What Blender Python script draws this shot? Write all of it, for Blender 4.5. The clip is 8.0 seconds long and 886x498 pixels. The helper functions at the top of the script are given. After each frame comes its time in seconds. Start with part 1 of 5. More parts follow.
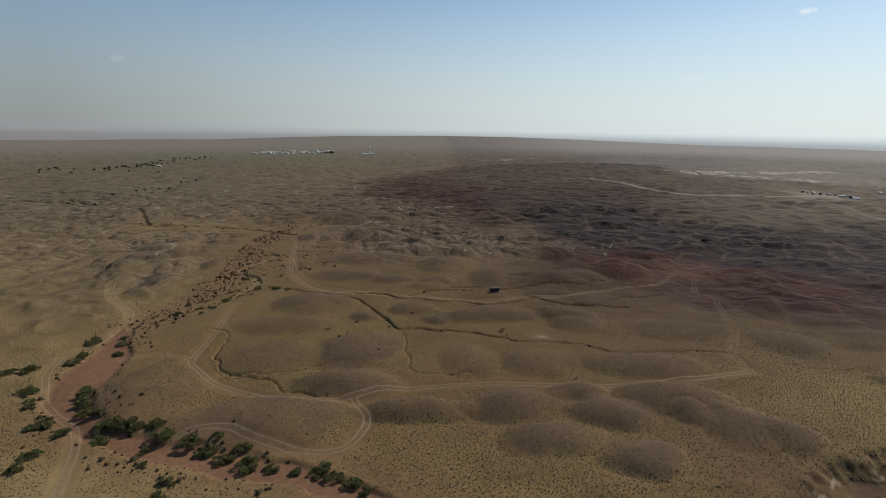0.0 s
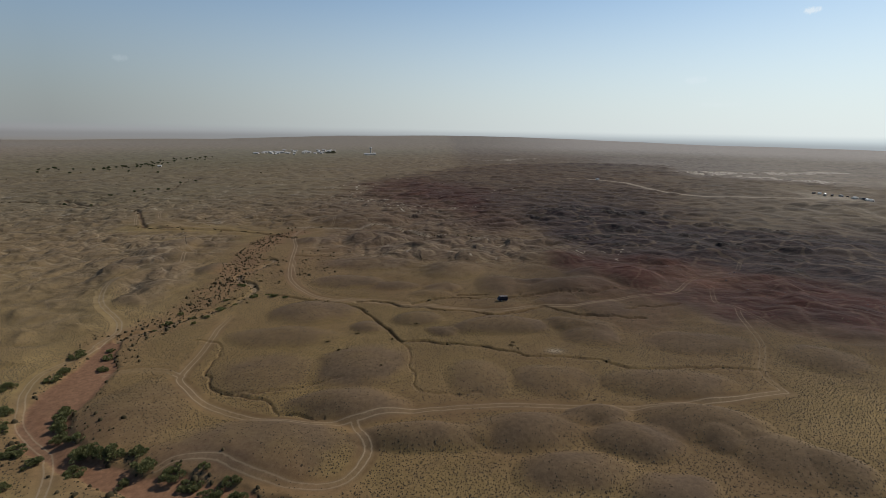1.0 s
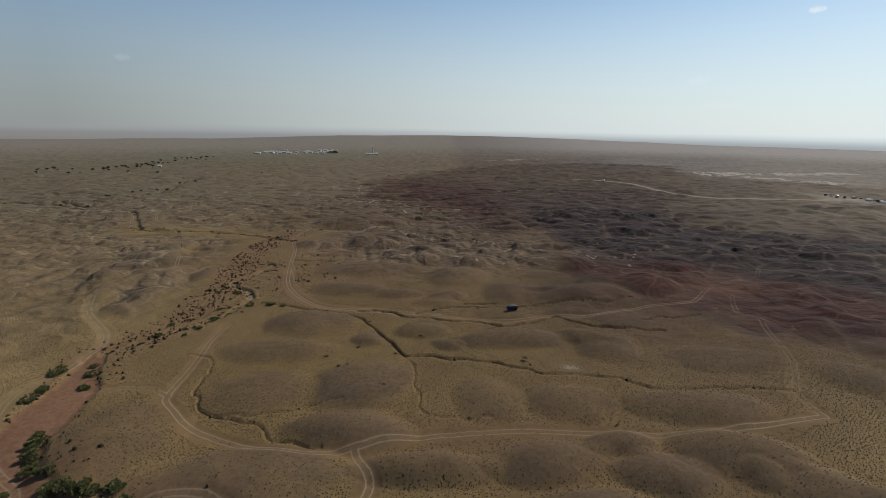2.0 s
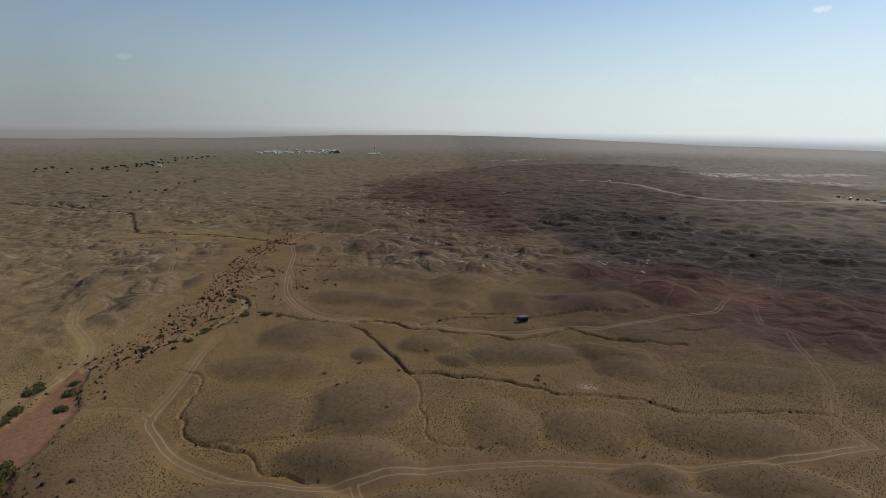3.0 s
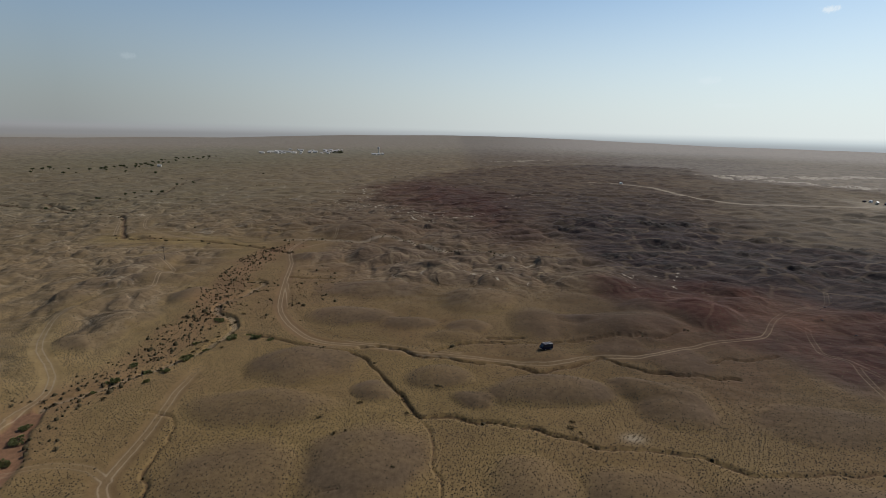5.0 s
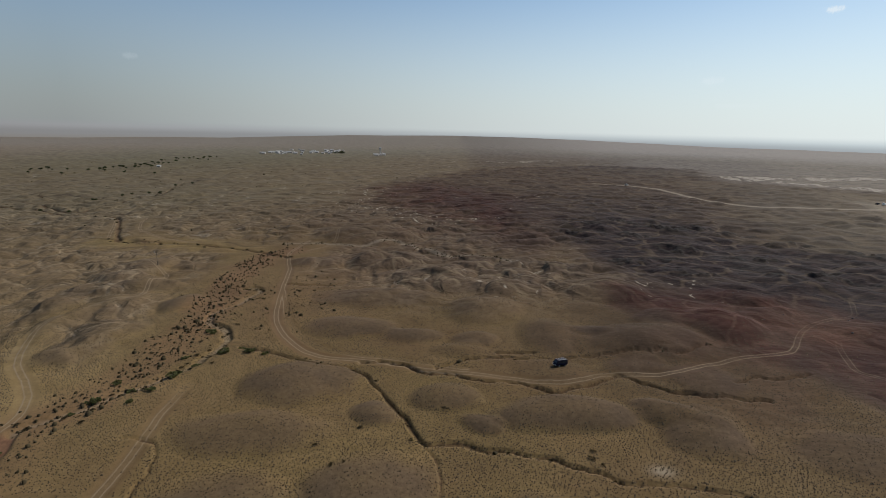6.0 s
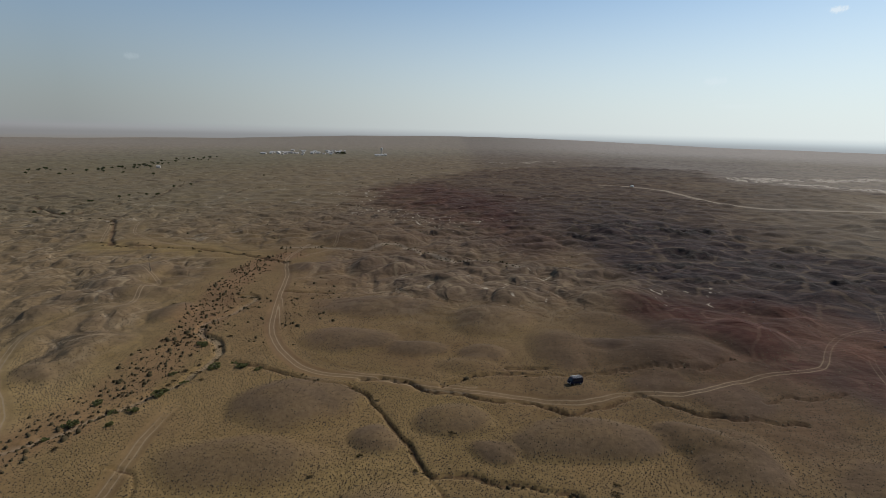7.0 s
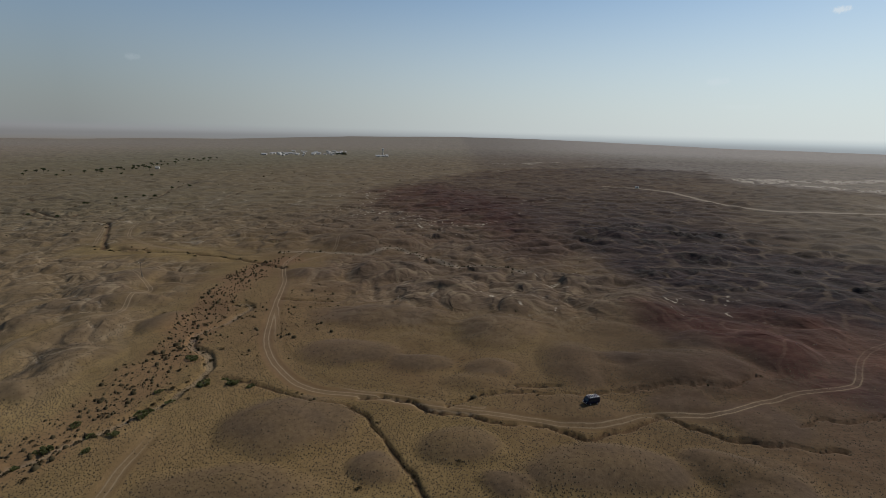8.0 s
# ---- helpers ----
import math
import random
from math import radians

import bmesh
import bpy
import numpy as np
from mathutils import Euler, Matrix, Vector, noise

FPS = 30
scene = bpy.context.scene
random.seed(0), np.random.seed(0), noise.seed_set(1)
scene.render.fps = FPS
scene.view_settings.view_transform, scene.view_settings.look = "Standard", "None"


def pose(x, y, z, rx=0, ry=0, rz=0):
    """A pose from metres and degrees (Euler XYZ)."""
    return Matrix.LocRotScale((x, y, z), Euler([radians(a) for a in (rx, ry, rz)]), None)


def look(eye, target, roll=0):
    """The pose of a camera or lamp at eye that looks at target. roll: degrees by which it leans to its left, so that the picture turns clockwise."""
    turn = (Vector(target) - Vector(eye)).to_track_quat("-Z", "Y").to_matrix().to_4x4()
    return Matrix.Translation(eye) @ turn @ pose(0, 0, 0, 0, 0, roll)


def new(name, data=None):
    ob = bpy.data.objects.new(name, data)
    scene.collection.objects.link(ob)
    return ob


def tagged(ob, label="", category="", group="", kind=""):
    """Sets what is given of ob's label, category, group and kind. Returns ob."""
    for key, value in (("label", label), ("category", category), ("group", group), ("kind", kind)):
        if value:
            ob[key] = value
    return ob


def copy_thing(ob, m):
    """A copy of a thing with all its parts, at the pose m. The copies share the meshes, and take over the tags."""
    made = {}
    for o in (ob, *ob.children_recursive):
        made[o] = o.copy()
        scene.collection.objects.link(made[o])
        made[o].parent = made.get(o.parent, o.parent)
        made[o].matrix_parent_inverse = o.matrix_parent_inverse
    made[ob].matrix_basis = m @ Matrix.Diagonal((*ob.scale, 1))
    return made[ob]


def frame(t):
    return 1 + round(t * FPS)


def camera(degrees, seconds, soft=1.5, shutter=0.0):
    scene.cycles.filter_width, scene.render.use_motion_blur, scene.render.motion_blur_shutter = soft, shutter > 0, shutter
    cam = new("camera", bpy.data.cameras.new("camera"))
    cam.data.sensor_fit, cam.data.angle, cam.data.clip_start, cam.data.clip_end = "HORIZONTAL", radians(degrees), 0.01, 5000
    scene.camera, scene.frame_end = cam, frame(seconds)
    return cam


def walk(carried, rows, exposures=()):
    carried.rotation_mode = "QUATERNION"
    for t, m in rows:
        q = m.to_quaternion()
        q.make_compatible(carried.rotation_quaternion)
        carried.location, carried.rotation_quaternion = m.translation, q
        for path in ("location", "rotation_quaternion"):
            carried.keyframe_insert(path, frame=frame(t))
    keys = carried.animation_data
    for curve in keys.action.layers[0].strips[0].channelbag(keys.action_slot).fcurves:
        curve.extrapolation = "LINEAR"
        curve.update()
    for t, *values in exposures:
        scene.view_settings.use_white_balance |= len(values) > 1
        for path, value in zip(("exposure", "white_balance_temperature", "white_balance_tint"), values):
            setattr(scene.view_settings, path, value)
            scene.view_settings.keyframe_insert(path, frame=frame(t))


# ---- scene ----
cam = camera(84.0, 8.0, soft=0.85)
# A drone at about 65 m, flying ahead at some 10 m/s.
PATH = [
    (0, (0.00, -0.00, 65.00), (0.53, 97.32, 42.02), 1.04),
    (0.5, (-0.73, 5.18, 65.06), (-0.39, 102.50, 42.05), 1.06),
    (1, (-1.50, 10.45, 65.11), (-1.33, 107.76, 42.07), 1.08),
    (1.5, (-2.29, 15.77, 65.15), (-2.31, 113.08, 42.09), 1.10),
    (2, (-3.10, 21.15, 65.19), (-3.30, 118.44, 42.10), 1.14),
    (2.5, (-3.93, 26.55, 65.22), (-4.30, 123.84, 42.11), 1.18),
    (3, (-4.77, 31.97, 65.24), (-5.32, 129.26, 42.12), 1.22),
    (3.5, (-5.61, 37.39, 65.25), (-6.34, 134.68, 42.12), 1.27),
    (4, (-6.46, 42.79, 65.25), (-7.35, 140.08, 42.12), 1.31),
    (4.5, (-7.30, 48.16, 65.25), (-8.35, 145.45, 42.12), 1.35),
    (5, (-8.14, 53.49, 65.23), (-9.34, 150.77, 42.12), 1.39),
    (5.5, (-8.95, 58.75, 65.21), (-10.31, 156.04, 42.12), 1.43),
    (6, (-9.75, 63.93, 65.18), (-11.25, 161.22, 42.12), 1.45),
    (6.5, (-10.53, 69.02, 65.15), (-12.17, 166.32, 42.12), 1.47),
    (7, (-11.28, 73.99, 65.10), (-13.04, 171.30, 42.12), 1.48),
    (7.5, (-11.99, 78.84, 65.04), (-13.87, 176.16, 42.13), 1.48),
    (8, (-12.66, 83.55, 64.98), (-14.65, 180.88, 42.13), 1.46),
]
# stops, kelvin and tint of the drone's camera
EXPOSURES = [(0.0, 0.0, 6400, 9), (7.4, 0.0, 6400, 9), (7.7, -0.05, 6400, 9), (8.0, -0.22, 6400, 9)]
walk(cam, [(t, look(eye, target, roll)) for t, eye, target, roll in PATH], EXPOSURES)

# ---- light ----
SUN_AZ, SUN_EL = 58.0, 42.0   # degrees to the right of +y, degrees up
world = bpy.data.worlds.new("sky")
scene.world = world
world.use_nodes = True
wt = world.node_tree
wt.nodes.clear()
sky = wt.nodes.new("ShaderNodeTexSky")
sky.sky_type = "NISHITA"
sky.sun_disc = False
sky.sun_elevation = radians(SUN_EL)
sky.sun_rotation = radians(SUN_AZ)
sky.altitude = 900.0
sky.air_density = 1.0
sky.dust_density = 0.6
sky.ozone_density = 1.0
bg = wt.nodes.new("ShaderNodeBackground")
bg.inputs["Strength"].default_value = 0.105
wo = wt.nodes.new("ShaderNodeOutputWorld")
# dry haze low over the plain, brighter towards the sun
way = wt.nodes.new("ShaderNodeTexCoord").outputs["Generated"]
parts = wt.nodes.new("ShaderNodeSeparateXYZ")
wt.links.new(way, parts.inputs[0])
toward = wt.nodes.new("ShaderNodeVectorMath")
toward.operation = "DOT_PRODUCT"
wt.links.new(way, toward.inputs[0])
toward.inputs[1].default_value = (math.sin(radians(SUN_AZ)), math.cos(radians(SUN_AZ)), 0)
tone = wt.nodes.new("ShaderNodeMapRange")
wt.links.new(toward.outputs["Value"], tone.inputs["Value"])
tone.inputs["From Min"].default_value, tone.inputs["From Max"].default_value = -0.1, 1.0
murk = wt.nodes.new("ShaderNodeMix")
murk.data_type = "RGBA"
wt.links.new(tone.outputs["Result"], murk.inputs["Factor"])
murk.inputs[6].default_value = (2.84, 2.76, 2.82, 1)
murk.inputs[7].default_value = (7.9, 7.8, 7.85, 1)
low = wt.nodes.new("ShaderNodeMapRange")
low.interpolation_type = "SMOOTHSTEP"
wt.links.new(parts.outputs[2], low.inputs["Value"])
low.inputs["From Min"].default_value, low.inputs["From Max"].default_value = -0.02, 0.34
low.inputs["To Min"].default_value, low.inputs["To Max"].default_value = 0.95, 0.0
sky_mix = wt.nodes.new("ShaderNodeMix")
sky_mix.data_type = "RGBA"
wt.links.new(low.outputs["Result"], sky_mix.inputs["Factor"])
wt.links.new(sky.outputs[0], sky_mix.inputs[6])
wt.links.new(murk.outputs[2], sky_mix.inputs[7])
tint = wt.nodes.new("ShaderNodeMix")
tint.data_type, tint.blend_type = "RGBA", "MULTIPLY"
tint.inputs["Factor"].default_value = 1.0
wt.links.new(sky_mix.outputs[2], tint.inputs[6])
tint.inputs[7].default_value = (0.91, 1.0, 1.005, 1)
wt.links.new(tint.outputs[2], bg.inputs["Color"])
wt.links.new(bg.outputs[0], wo.inputs["Surface"])

sun_data = bpy.data.lights.new("sun", "SUN")
sun_data.energy = 4.0
sun_data.angle = radians(0.6)
sun_data.color = (1.0, 0.94, 0.85)
sun = new("sun", sun_data)
a, e = radians(SUN_AZ), radians(SUN_EL)
sun.matrix_world = look((math.sin(a) * math.cos(e) * 300, math.cos(a) * math.cos(e) * 300 + 100, math.sin(e) * 300), (0, 100, 0))


# ---- material helpers ----
def mat_new(name):
    m = bpy.data.materials.new(name)
    m.use_nodes = True
    nt = m.node_tree
    nt.nodes.clear()
    out = nt.nodes.new("ShaderNodeOutputMaterial")
    return m, nt, out


class Net:
    """Short ways to write nodes."""

    def __init__(self, nt):
        self.nt = nt
        self.obj = nt.nodes.new("ShaderNodeTexCoord").outputs["Object"]

    def put(self, socket, value):
        if hasattr(value, "is_output"):
            self.nt.links.new(value, socket)
        elif isinstance(value, (tuple, list)) and len(value) == 3 and socket.type == "RGBA":
            socket.default_value = (*value, 1)
        else:
            socket.default_value = value

    def attr(self, name):
        n = self.nt.nodes.new("ShaderNodeAttribute")
        n.attribute_name = name
        return n.outputs["Fac"]

    def noise(self, scale, detail=3.0, rough=0.55, vec=None, warp=0.0):
        n = self.nt.nodes.new("ShaderNodeTexNoise")
        n.inputs["Scale"].default_value = scale
        n.inputs["Detail"].default_value = detail
        n.inputs["Roughness"].default_value = rough
        n.inputs["Distortion"].default_value = warp
        self.put(n.inputs["Vector"], vec or self.obj)
        return n.outputs["Fac"]

    def voronoi(self, scale, randomness=1.0, vec=None):
        n = self.nt.nodes.new("ShaderNodeTexVoronoi")
        n.inputs["Scale"].default_value = scale
        n.inputs["Randomness"].default_value = randomness
        self.put(n.inputs["Vector"], vec or self.obj)
        return n.outputs["Distance"]

    def flat(self, warp_scale, warp):
        """The place on the plan, bent by noise, so that lines on it wander."""
        plan = self.stretch(1, 1, 0)
        n = self.nt.nodes.new("ShaderNodeTexNoise")
        n.inputs["Scale"].default_value, n.inputs["Detail"].default_value = warp_scale, 3.0
        self.nt.links.new(plan, n.inputs["Vector"])
        bend = self.nt.nodes.new("ShaderNodeVectorMath")
        bend.operation = "MULTIPLY_ADD"
        self.nt.links.new(n.outputs["Color"], bend.inputs[0])
        bend.inputs[1].default_value = (warp, warp, 0)
        self.nt.links.new(plan, bend.inputs[2])
        return bend.outputs[0]

    def edges(self, scale, vec):
        """Distance to the lines of a net of uneven cells, in cells."""
        n = self.nt.nodes.new("ShaderNodeTexVoronoi")
        n.feature = "DISTANCE_TO_EDGE"
        n.voronoi_dimensions = "2D"
        n.inputs["Scale"].default_value = scale
        self.nt.links.new(vec, n.inputs["Vector"])
        return n.outputs["Distance"]

    def math(self, op, p, q=0.0):
        n = self.nt.nodes.new("ShaderNodeMath")
        n.operation = op
        self.put(n.inputs[0], p)
        self.put(n.inputs[1], q)
        return n.outputs[0]

    def ramp(self, v, lo, hi, to_lo=0.0, to_hi=1.0, smooth=True):
        n = self.nt.nodes.new("ShaderNodeMapRange")
        n.interpolation_type = "SMOOTHSTEP" if smooth else "LINEAR"
        self.put(n.inputs["Value"], v)
        for key, val in (("From Min", lo), ("From Max", hi), ("To Min", to_lo), ("To Max", to_hi)):
            n.inputs[key].default_value = val
        return n.outputs["Result"]

    def mix(self, fac, p, q, kind="MIX"):
        n = self.nt.nodes.new("ShaderNodeMix")
        n.data_type = "RGBA"
        n.blend_type = kind
        self.put(n.inputs["Factor"], fac)
        self.put(n.inputs[6], p)
        self.put(n.inputs[7], q)
        return n.outputs[2]

    def stretch(self, sx, sy, sz, turn=0.0):
        n = self.nt.nodes.new("ShaderNodeMapping")
        n.inputs["Rotation"].default_value = (0, 0, radians(turn))
        n.inputs["Scale"].default_value = (sx, sy, sz)
        self.nt.links.new(self.obj, n.inputs["Vector"])
        return n.outputs["Vector"]

    def bump(self, height, strength, dist, normal=None):
        n = self.nt.nodes.new("ShaderNodeBump")
        n.inputs["Strength"].default_value = strength
        n.inputs["Distance"].default_value = dist
        self.nt.links.new(height, n.inputs["Height"])
        if normal:
            self.nt.links.new(normal, n.inputs["Normal"])
        return n.outputs["Normal"]

    def bsdf(self, color, rough=0.9, metal=0.0, normal=None, spec=0.2):
        n = self.nt.nodes.new("ShaderNodeBsdfPrincipled")
        self.put(n.inputs["Base Color"], color)
        self.put(n.inputs["Roughness"], rough)
        n.inputs["Metallic"].default_value = metal
        n.inputs["Specular IOR Level"].default_value = spec
        if normal:
            self.nt.links.new(normal, n.inputs["Normal"])
        return n.outputs[0]


def surface(name, c1, c2, scale=2.0, rough=0.8, metal=0.0, bump=0.0, random_by="", spec=0.3):
    """A plain material of two tones with grain and, where asked, a tone of its own for each island or object."""
    m, nt, out = mat_new(name)
    k = Net(nt)
    f = k.ramp(k.noise(scale, 4), 0.3, 0.7)
    col = k.mix(f, c1, c2)
    if random_by:
        n = nt.nodes.new("ShaderNodeNewGeometry" if random_by == "island" else "ShaderNodeObjectInfo")
        r = n.outputs["Random Per Island" if random_by == "island" else "Random"]
        v = k.ramp(r, 0, 1, 0.65, 1.35, smooth=False)
        g = nt.nodes.new("ShaderNodeCombineColor")
        for i in range(3):
            nt.links.new(v, g.inputs[i])
        col = k.mix(1.0, col, g.outputs[0], "MULTIPLY")
    nrm = k.bump(k.noise(scale * 4, 3), bump, 0.05) if bump else None
    nt.links.new(k.bsdf(col, rough, metal, nrm, spec), out.inputs["Surface"])
    return m


# ---- plan: tracks, gullies, river bed (metres) ----
T_SOUTH = [(87, 125), (81.5, 124), (73, 122), (61, 119.5), (48.5, 117.5), (39.5, 118), (27.5, 118.5), (15.5, 119), (3.5, 118), (-5, 117), (-14, 115), (-22, 112), (-30, 110.5), (-39, 111.5), (-48.5, 114.5), (-56, 118), (-62.5, 122), (-69.5, 129), (-72.5, 133), (-73.5, 139), (-74.5, 150.5), (-77, 164.5), (-78, 174), (-78, 182)]
T_EAST = [(87, 125), (88, 135), (95.5, 147.5), (100.5, 156.5), (103.5, 167), (107, 179), (110.5, 188), (106.5, 194), (111, 205.5), (115.5, 213.5)]
T_WEST = [(-111, 155), (-110.5, 158), (-111, 165.5), (-115.5, 174), (-122.5, 181.5), (-132, 190), (-139.5, 199.5), (-145.5, 210), (-148, 218.5), (-147.5, 232), (-139.5, 242), (-133, 247), (-136, 256), (-140, 269), (-141, 280), (-146, 287), (-160, 300), (-171, 311)]
T_MAIN = [(-97, 361), (-98, 347), (-99, 328), (-93, 308), (-88, 294), (-83, 271), (-77, 246.5), (-72.5, 231.5), (-67, 219.5), (-60.5, 210.5), (-54.5, 204), (-47, 199.5), (-38, 198.5), (-26, 196), (-17.5, 193), (-5, 190.5), (2, 189), (8.5, 187.5), (14.5, 185.5), (21, 185), (26.5, 186.5), (31, 189), (35.5, 190), (49, 190.5), (56.5, 192), (64, 196), (71.5, 199), (79.5, 202), (88, 203.5), (94, 205), (98.5, 208.5), (103.5, 214.5), (109, 221), (117.5, 228), (127, 233), (139.5, 238), (149.5, 252)]
T_MAIN_B = [(-80, 262), (-73, 243), (-68, 230), (-61, 218), (-52, 208), (-40, 202), (-27, 199.5), (-15, 196), (-4, 193)]
T_SPUR = [(-72.5, 134), (-78, 137), (-84.5, 138.5), (-90.5, 138), (-95.5, 136.5)]
T_EDGE = [(110.5, 188), (111, 184), (111.5, 177), (112.5, 170), (113.5, 166.5), (116, 160.5)]
T_NORTHWEST = [(-246, 436), (-237, 415), (-220, 387), (-204, 374), (-183, 361), (-165, 354)]
T_NORTHWEST_B = [(-262, 424), (-234, 377), (-225, 362)]
T_LOOP = [(-57.5, 95.5), (-54.5, 97.5), (-47, 97.5), (-38.5, 94), (-30, 91.5), (-24, 91), (-19.5, 92.5), (-17, 97.5), (-16.5, 102), (-19, 107.5), (-21, 111.5)]
T_BANK = [(-66, 66), (-70, 77.5), (-74, 86), (-77.5, 93), (-83.5, 100.5), (-90, 105), (-97, 110), (-103, 117), (-109.5, 126.5), (-112.5, 135.5), (-111, 143.5), (-109.5, 150), (-111, 158)]
T_FAR = [(181, 727), (207, 700), (235, 667), (240, 637), (242, 572), (254, 539), (275, 520), (308, 516), (342, 512), (379, 514)]
T_FAR_B = [(250, 441), (257, 411), (266, 388)]
T_FAR_C = [(298, 456), (312, 435), (313, 409), (321, 395)]
T_FAR_D = [(362, 440), (345, 401), (334, 364)]
T_WADI = [(-108.5, 350.5), (-90, 352.5), (-63.5, 348.5), (-49, 358.5), (-39, 356), (-27.5, 342), (-13, 328), (1.5, 320), (17, 322.5), (22, 309)]
T_WADI_B = [(-27, 345.5), (-13, 348.5), (4.5, 350.5)]
T_ARC = [(-91, 334.5), (-80.5, 354.5), (-84.5, 393.5), (-76, 417), (-60.5, 446.5)]
G_FORK = [(-74.5, 205.5), (-65.5, 203), (-54, 198), (-47, 192.5), (-37.5, 192.5), (-30.5, 185), (-22, 172), (-17.5, 163.5), (-14, 157.5), (-7, 158), (-1.5, 155.5), (5.5, 154.5), (14, 152.5), (20, 149), (24.5, 146)]
G_FORK_END = [(24.5, 146), (32.5, 145.5), (41, 144.5), (47.5, 141.5), (55.5, 137.5), (65.5, 138.5), (77.5, 139), (88.5, 137)]
G_SOUTH = [(-14, 156), (-10.5, 148.5), (-10.5, 140), (-8.5, 134.5), (-8.5, 129), (-5.5, 125.5), (0.5, 124), (8.5, 123.5)]
G_NORTH = [(-13, 193.5), (-7.5, 196.5), (-1.5, 199), (6, 201), (11.5, 200), (17.5, 199.5), (24.5, 200), (32.5, 201), (47.5, 202.5), (59, 202), (64.5, 204.5), (71.5, 208.5)]
G_SPUR = [(5.5, 203.5), (9.5, 204.5), (14, 203.5), (17, 204)]
G_TRUCK = [(-35, 197), (-29, 198), (-23, 195.5), (-14.5, 190.5), (-7.5, 189), (-1, 186), (8, 186), (13.5, 182), (19.5, 180.5), (25.5, 183), (33, 187), (39, 188.5), (43, 185.5), (47.5, 182), (53.5, 180), (63.5, 178.5), (72, 177)]
G_EAST = [(68, 185.5), (75.5, 190.5), (78.5, 189), (84, 188), (91, 190.5)]
G_WEST = [(-81, 158), (-75, 157.5), (-70, 153), (-68.5, 147), (-68, 141), (-66, 135), (-61.5, 128), (-58, 125), (-52, 123.5), (-45, 121), (-40, 116.5), (-34, 114), (-28, 113)]
G_WEST_B = [(-58, 125), (-51, 124.5), (-42, 126.5), (-35, 129), (-27.5, 132)]
G_NORTHWEST = [(-217, 355), (-197, 352), (-172, 349), (-154, 345), (-135, 339), (-120, 331), (-105, 323), (-97, 318)]
G_DRAIN = [(-427, 474), (-399, 480), (-355, 466), (-315, 446), (-295, 439), (-272, 440), (-237, 389), (-215, 356)]
G_DRAIN_B = [(-432, 553), (-381, 526), (-346, 518), (-332, 544), (-318, 577), (-345, 655), (-363, 738)]
G_DRAIN_C = [(-434, 520), (-390, 500), (-324, 462), (-323, 498), (-317, 523), (-302, 546), (-286, 572), (-256, 590), (-252, 644), (-232, 687), (-191, 675), (-149, 683), (-99, 650)]
G_DRAIN_D = [(-587, 756), (-570, 801), (-532, 810), (-509, 837), (-495, 904), (-498, 1010), (-456, 1095), (-403, 1150)]
G_STUB = [(-81, 272), (-72, 271), (-62, 270)]
CHANNEL = [(-107, 160), (-101.5, 166.5), (-97.5, 170), (-94.5, 175.5), (-90, 181), (-87, 186.5), (-83.5, 192.5), (-82.5, 198.5), (-81.5, 204.5), (-81.5, 211.5), (-87, 220.5), (-94, 225.5), (-97.5, 235.5), (-92.5, 246), (-91, 256), (-90, 261), (-94, 266), (-97, 264)]
BED = [(-107, 157), (-104.5, 150), (-101, 141), (-98, 128), (-95, 115.5), (-91.5, 109), (-83, 102), (-75.5, 98), (-65, 93.5), (-55, 91), (-44.5, 88), (-35.5, 86), (-26, 83.5), (-18.5, 79.5), (-13.5, 77), (-4, 70), (10, 60)]
FLOOD = [(-100, 335), (-107, 323), (-110, 307), (-108, 285), (-105, 263), (-101.5, 240.5), (-97, 218.5), (-94.5, 198), (-96.5, 182.5), (-100, 173), (-105, 163)]
PALE_ROW = [(402, 822), (411.5, 802), (451.5, 777.5), (485.5, 740.5), (517, 702)]
FAR_EDGE = [(43.5, 996), (123, 1046.5), (204, 1071), (309.5, 1055.5), (407.5, 1031.5), (429.5, 969.5), (386.5, 814.5), (382, 750), (410, 714), (443, 683), (469, 644.5)]
PALE_SIDE = [(64, 966), (143, 1069), (215, 1067), (285, 1155)]
PALE_ROW_B = [(440.5, 852), (496, 845.5), (560.5, 842), (672.5, 888.5)]
PALE_NORTH = [(81.5, 1209), (130, 1192), (192.5, 1265.5), (226.5, 1270.5)]
PALE_HILLS = [(13.5, 281), (24, 293.5), (28.5, 307), (39, 312), (63, 342.5)]
PALE_RED = [(61.5, 259.5), (76.5, 269), (86, 266), (92.5, 266.5)]
QUARRY = [(-138, 601), (-115, 638), (-92, 588), (-102, 508), (-59, 497), (-32, 443), (5, 437)]
OUTCROP = [(-3, 288), (10, 267), (19.5, 258), (35, 282), (23, 298)]
OUTCROP_B = [(68, 259.5), (82, 263), (87.5, 249), (95, 245.5)]
# outlines of the ground's larger patches
DARK = [(-88, 710), (-44, 518), (0, 437), (42, 381), (56, 352), (48, 307), (56, 272), (68, 244), (66, 220), (80, 204), (96, 184), (112, 170), (127, 161.5), (149.5, 154), (172, 151.5), (577, 545), (520, 600), (469, 644), (443, 683), (410, 714), (382, 750), (386, 814), (429, 969), (407, 1031), (309, 1055), (204, 1071), (123, 1046), (43, 996)]
DARKEST = [(76, 410), (115, 453), (157, 400), (181, 344), (216, 296), (255, 274), (213, 226), (147, 237), (109.5, 248.5), (91, 275), (67, 316)]
RED = [(-121, 657), (-43, 738), (53, 582), (40, 347), (-10, 423), (-87, 534)]
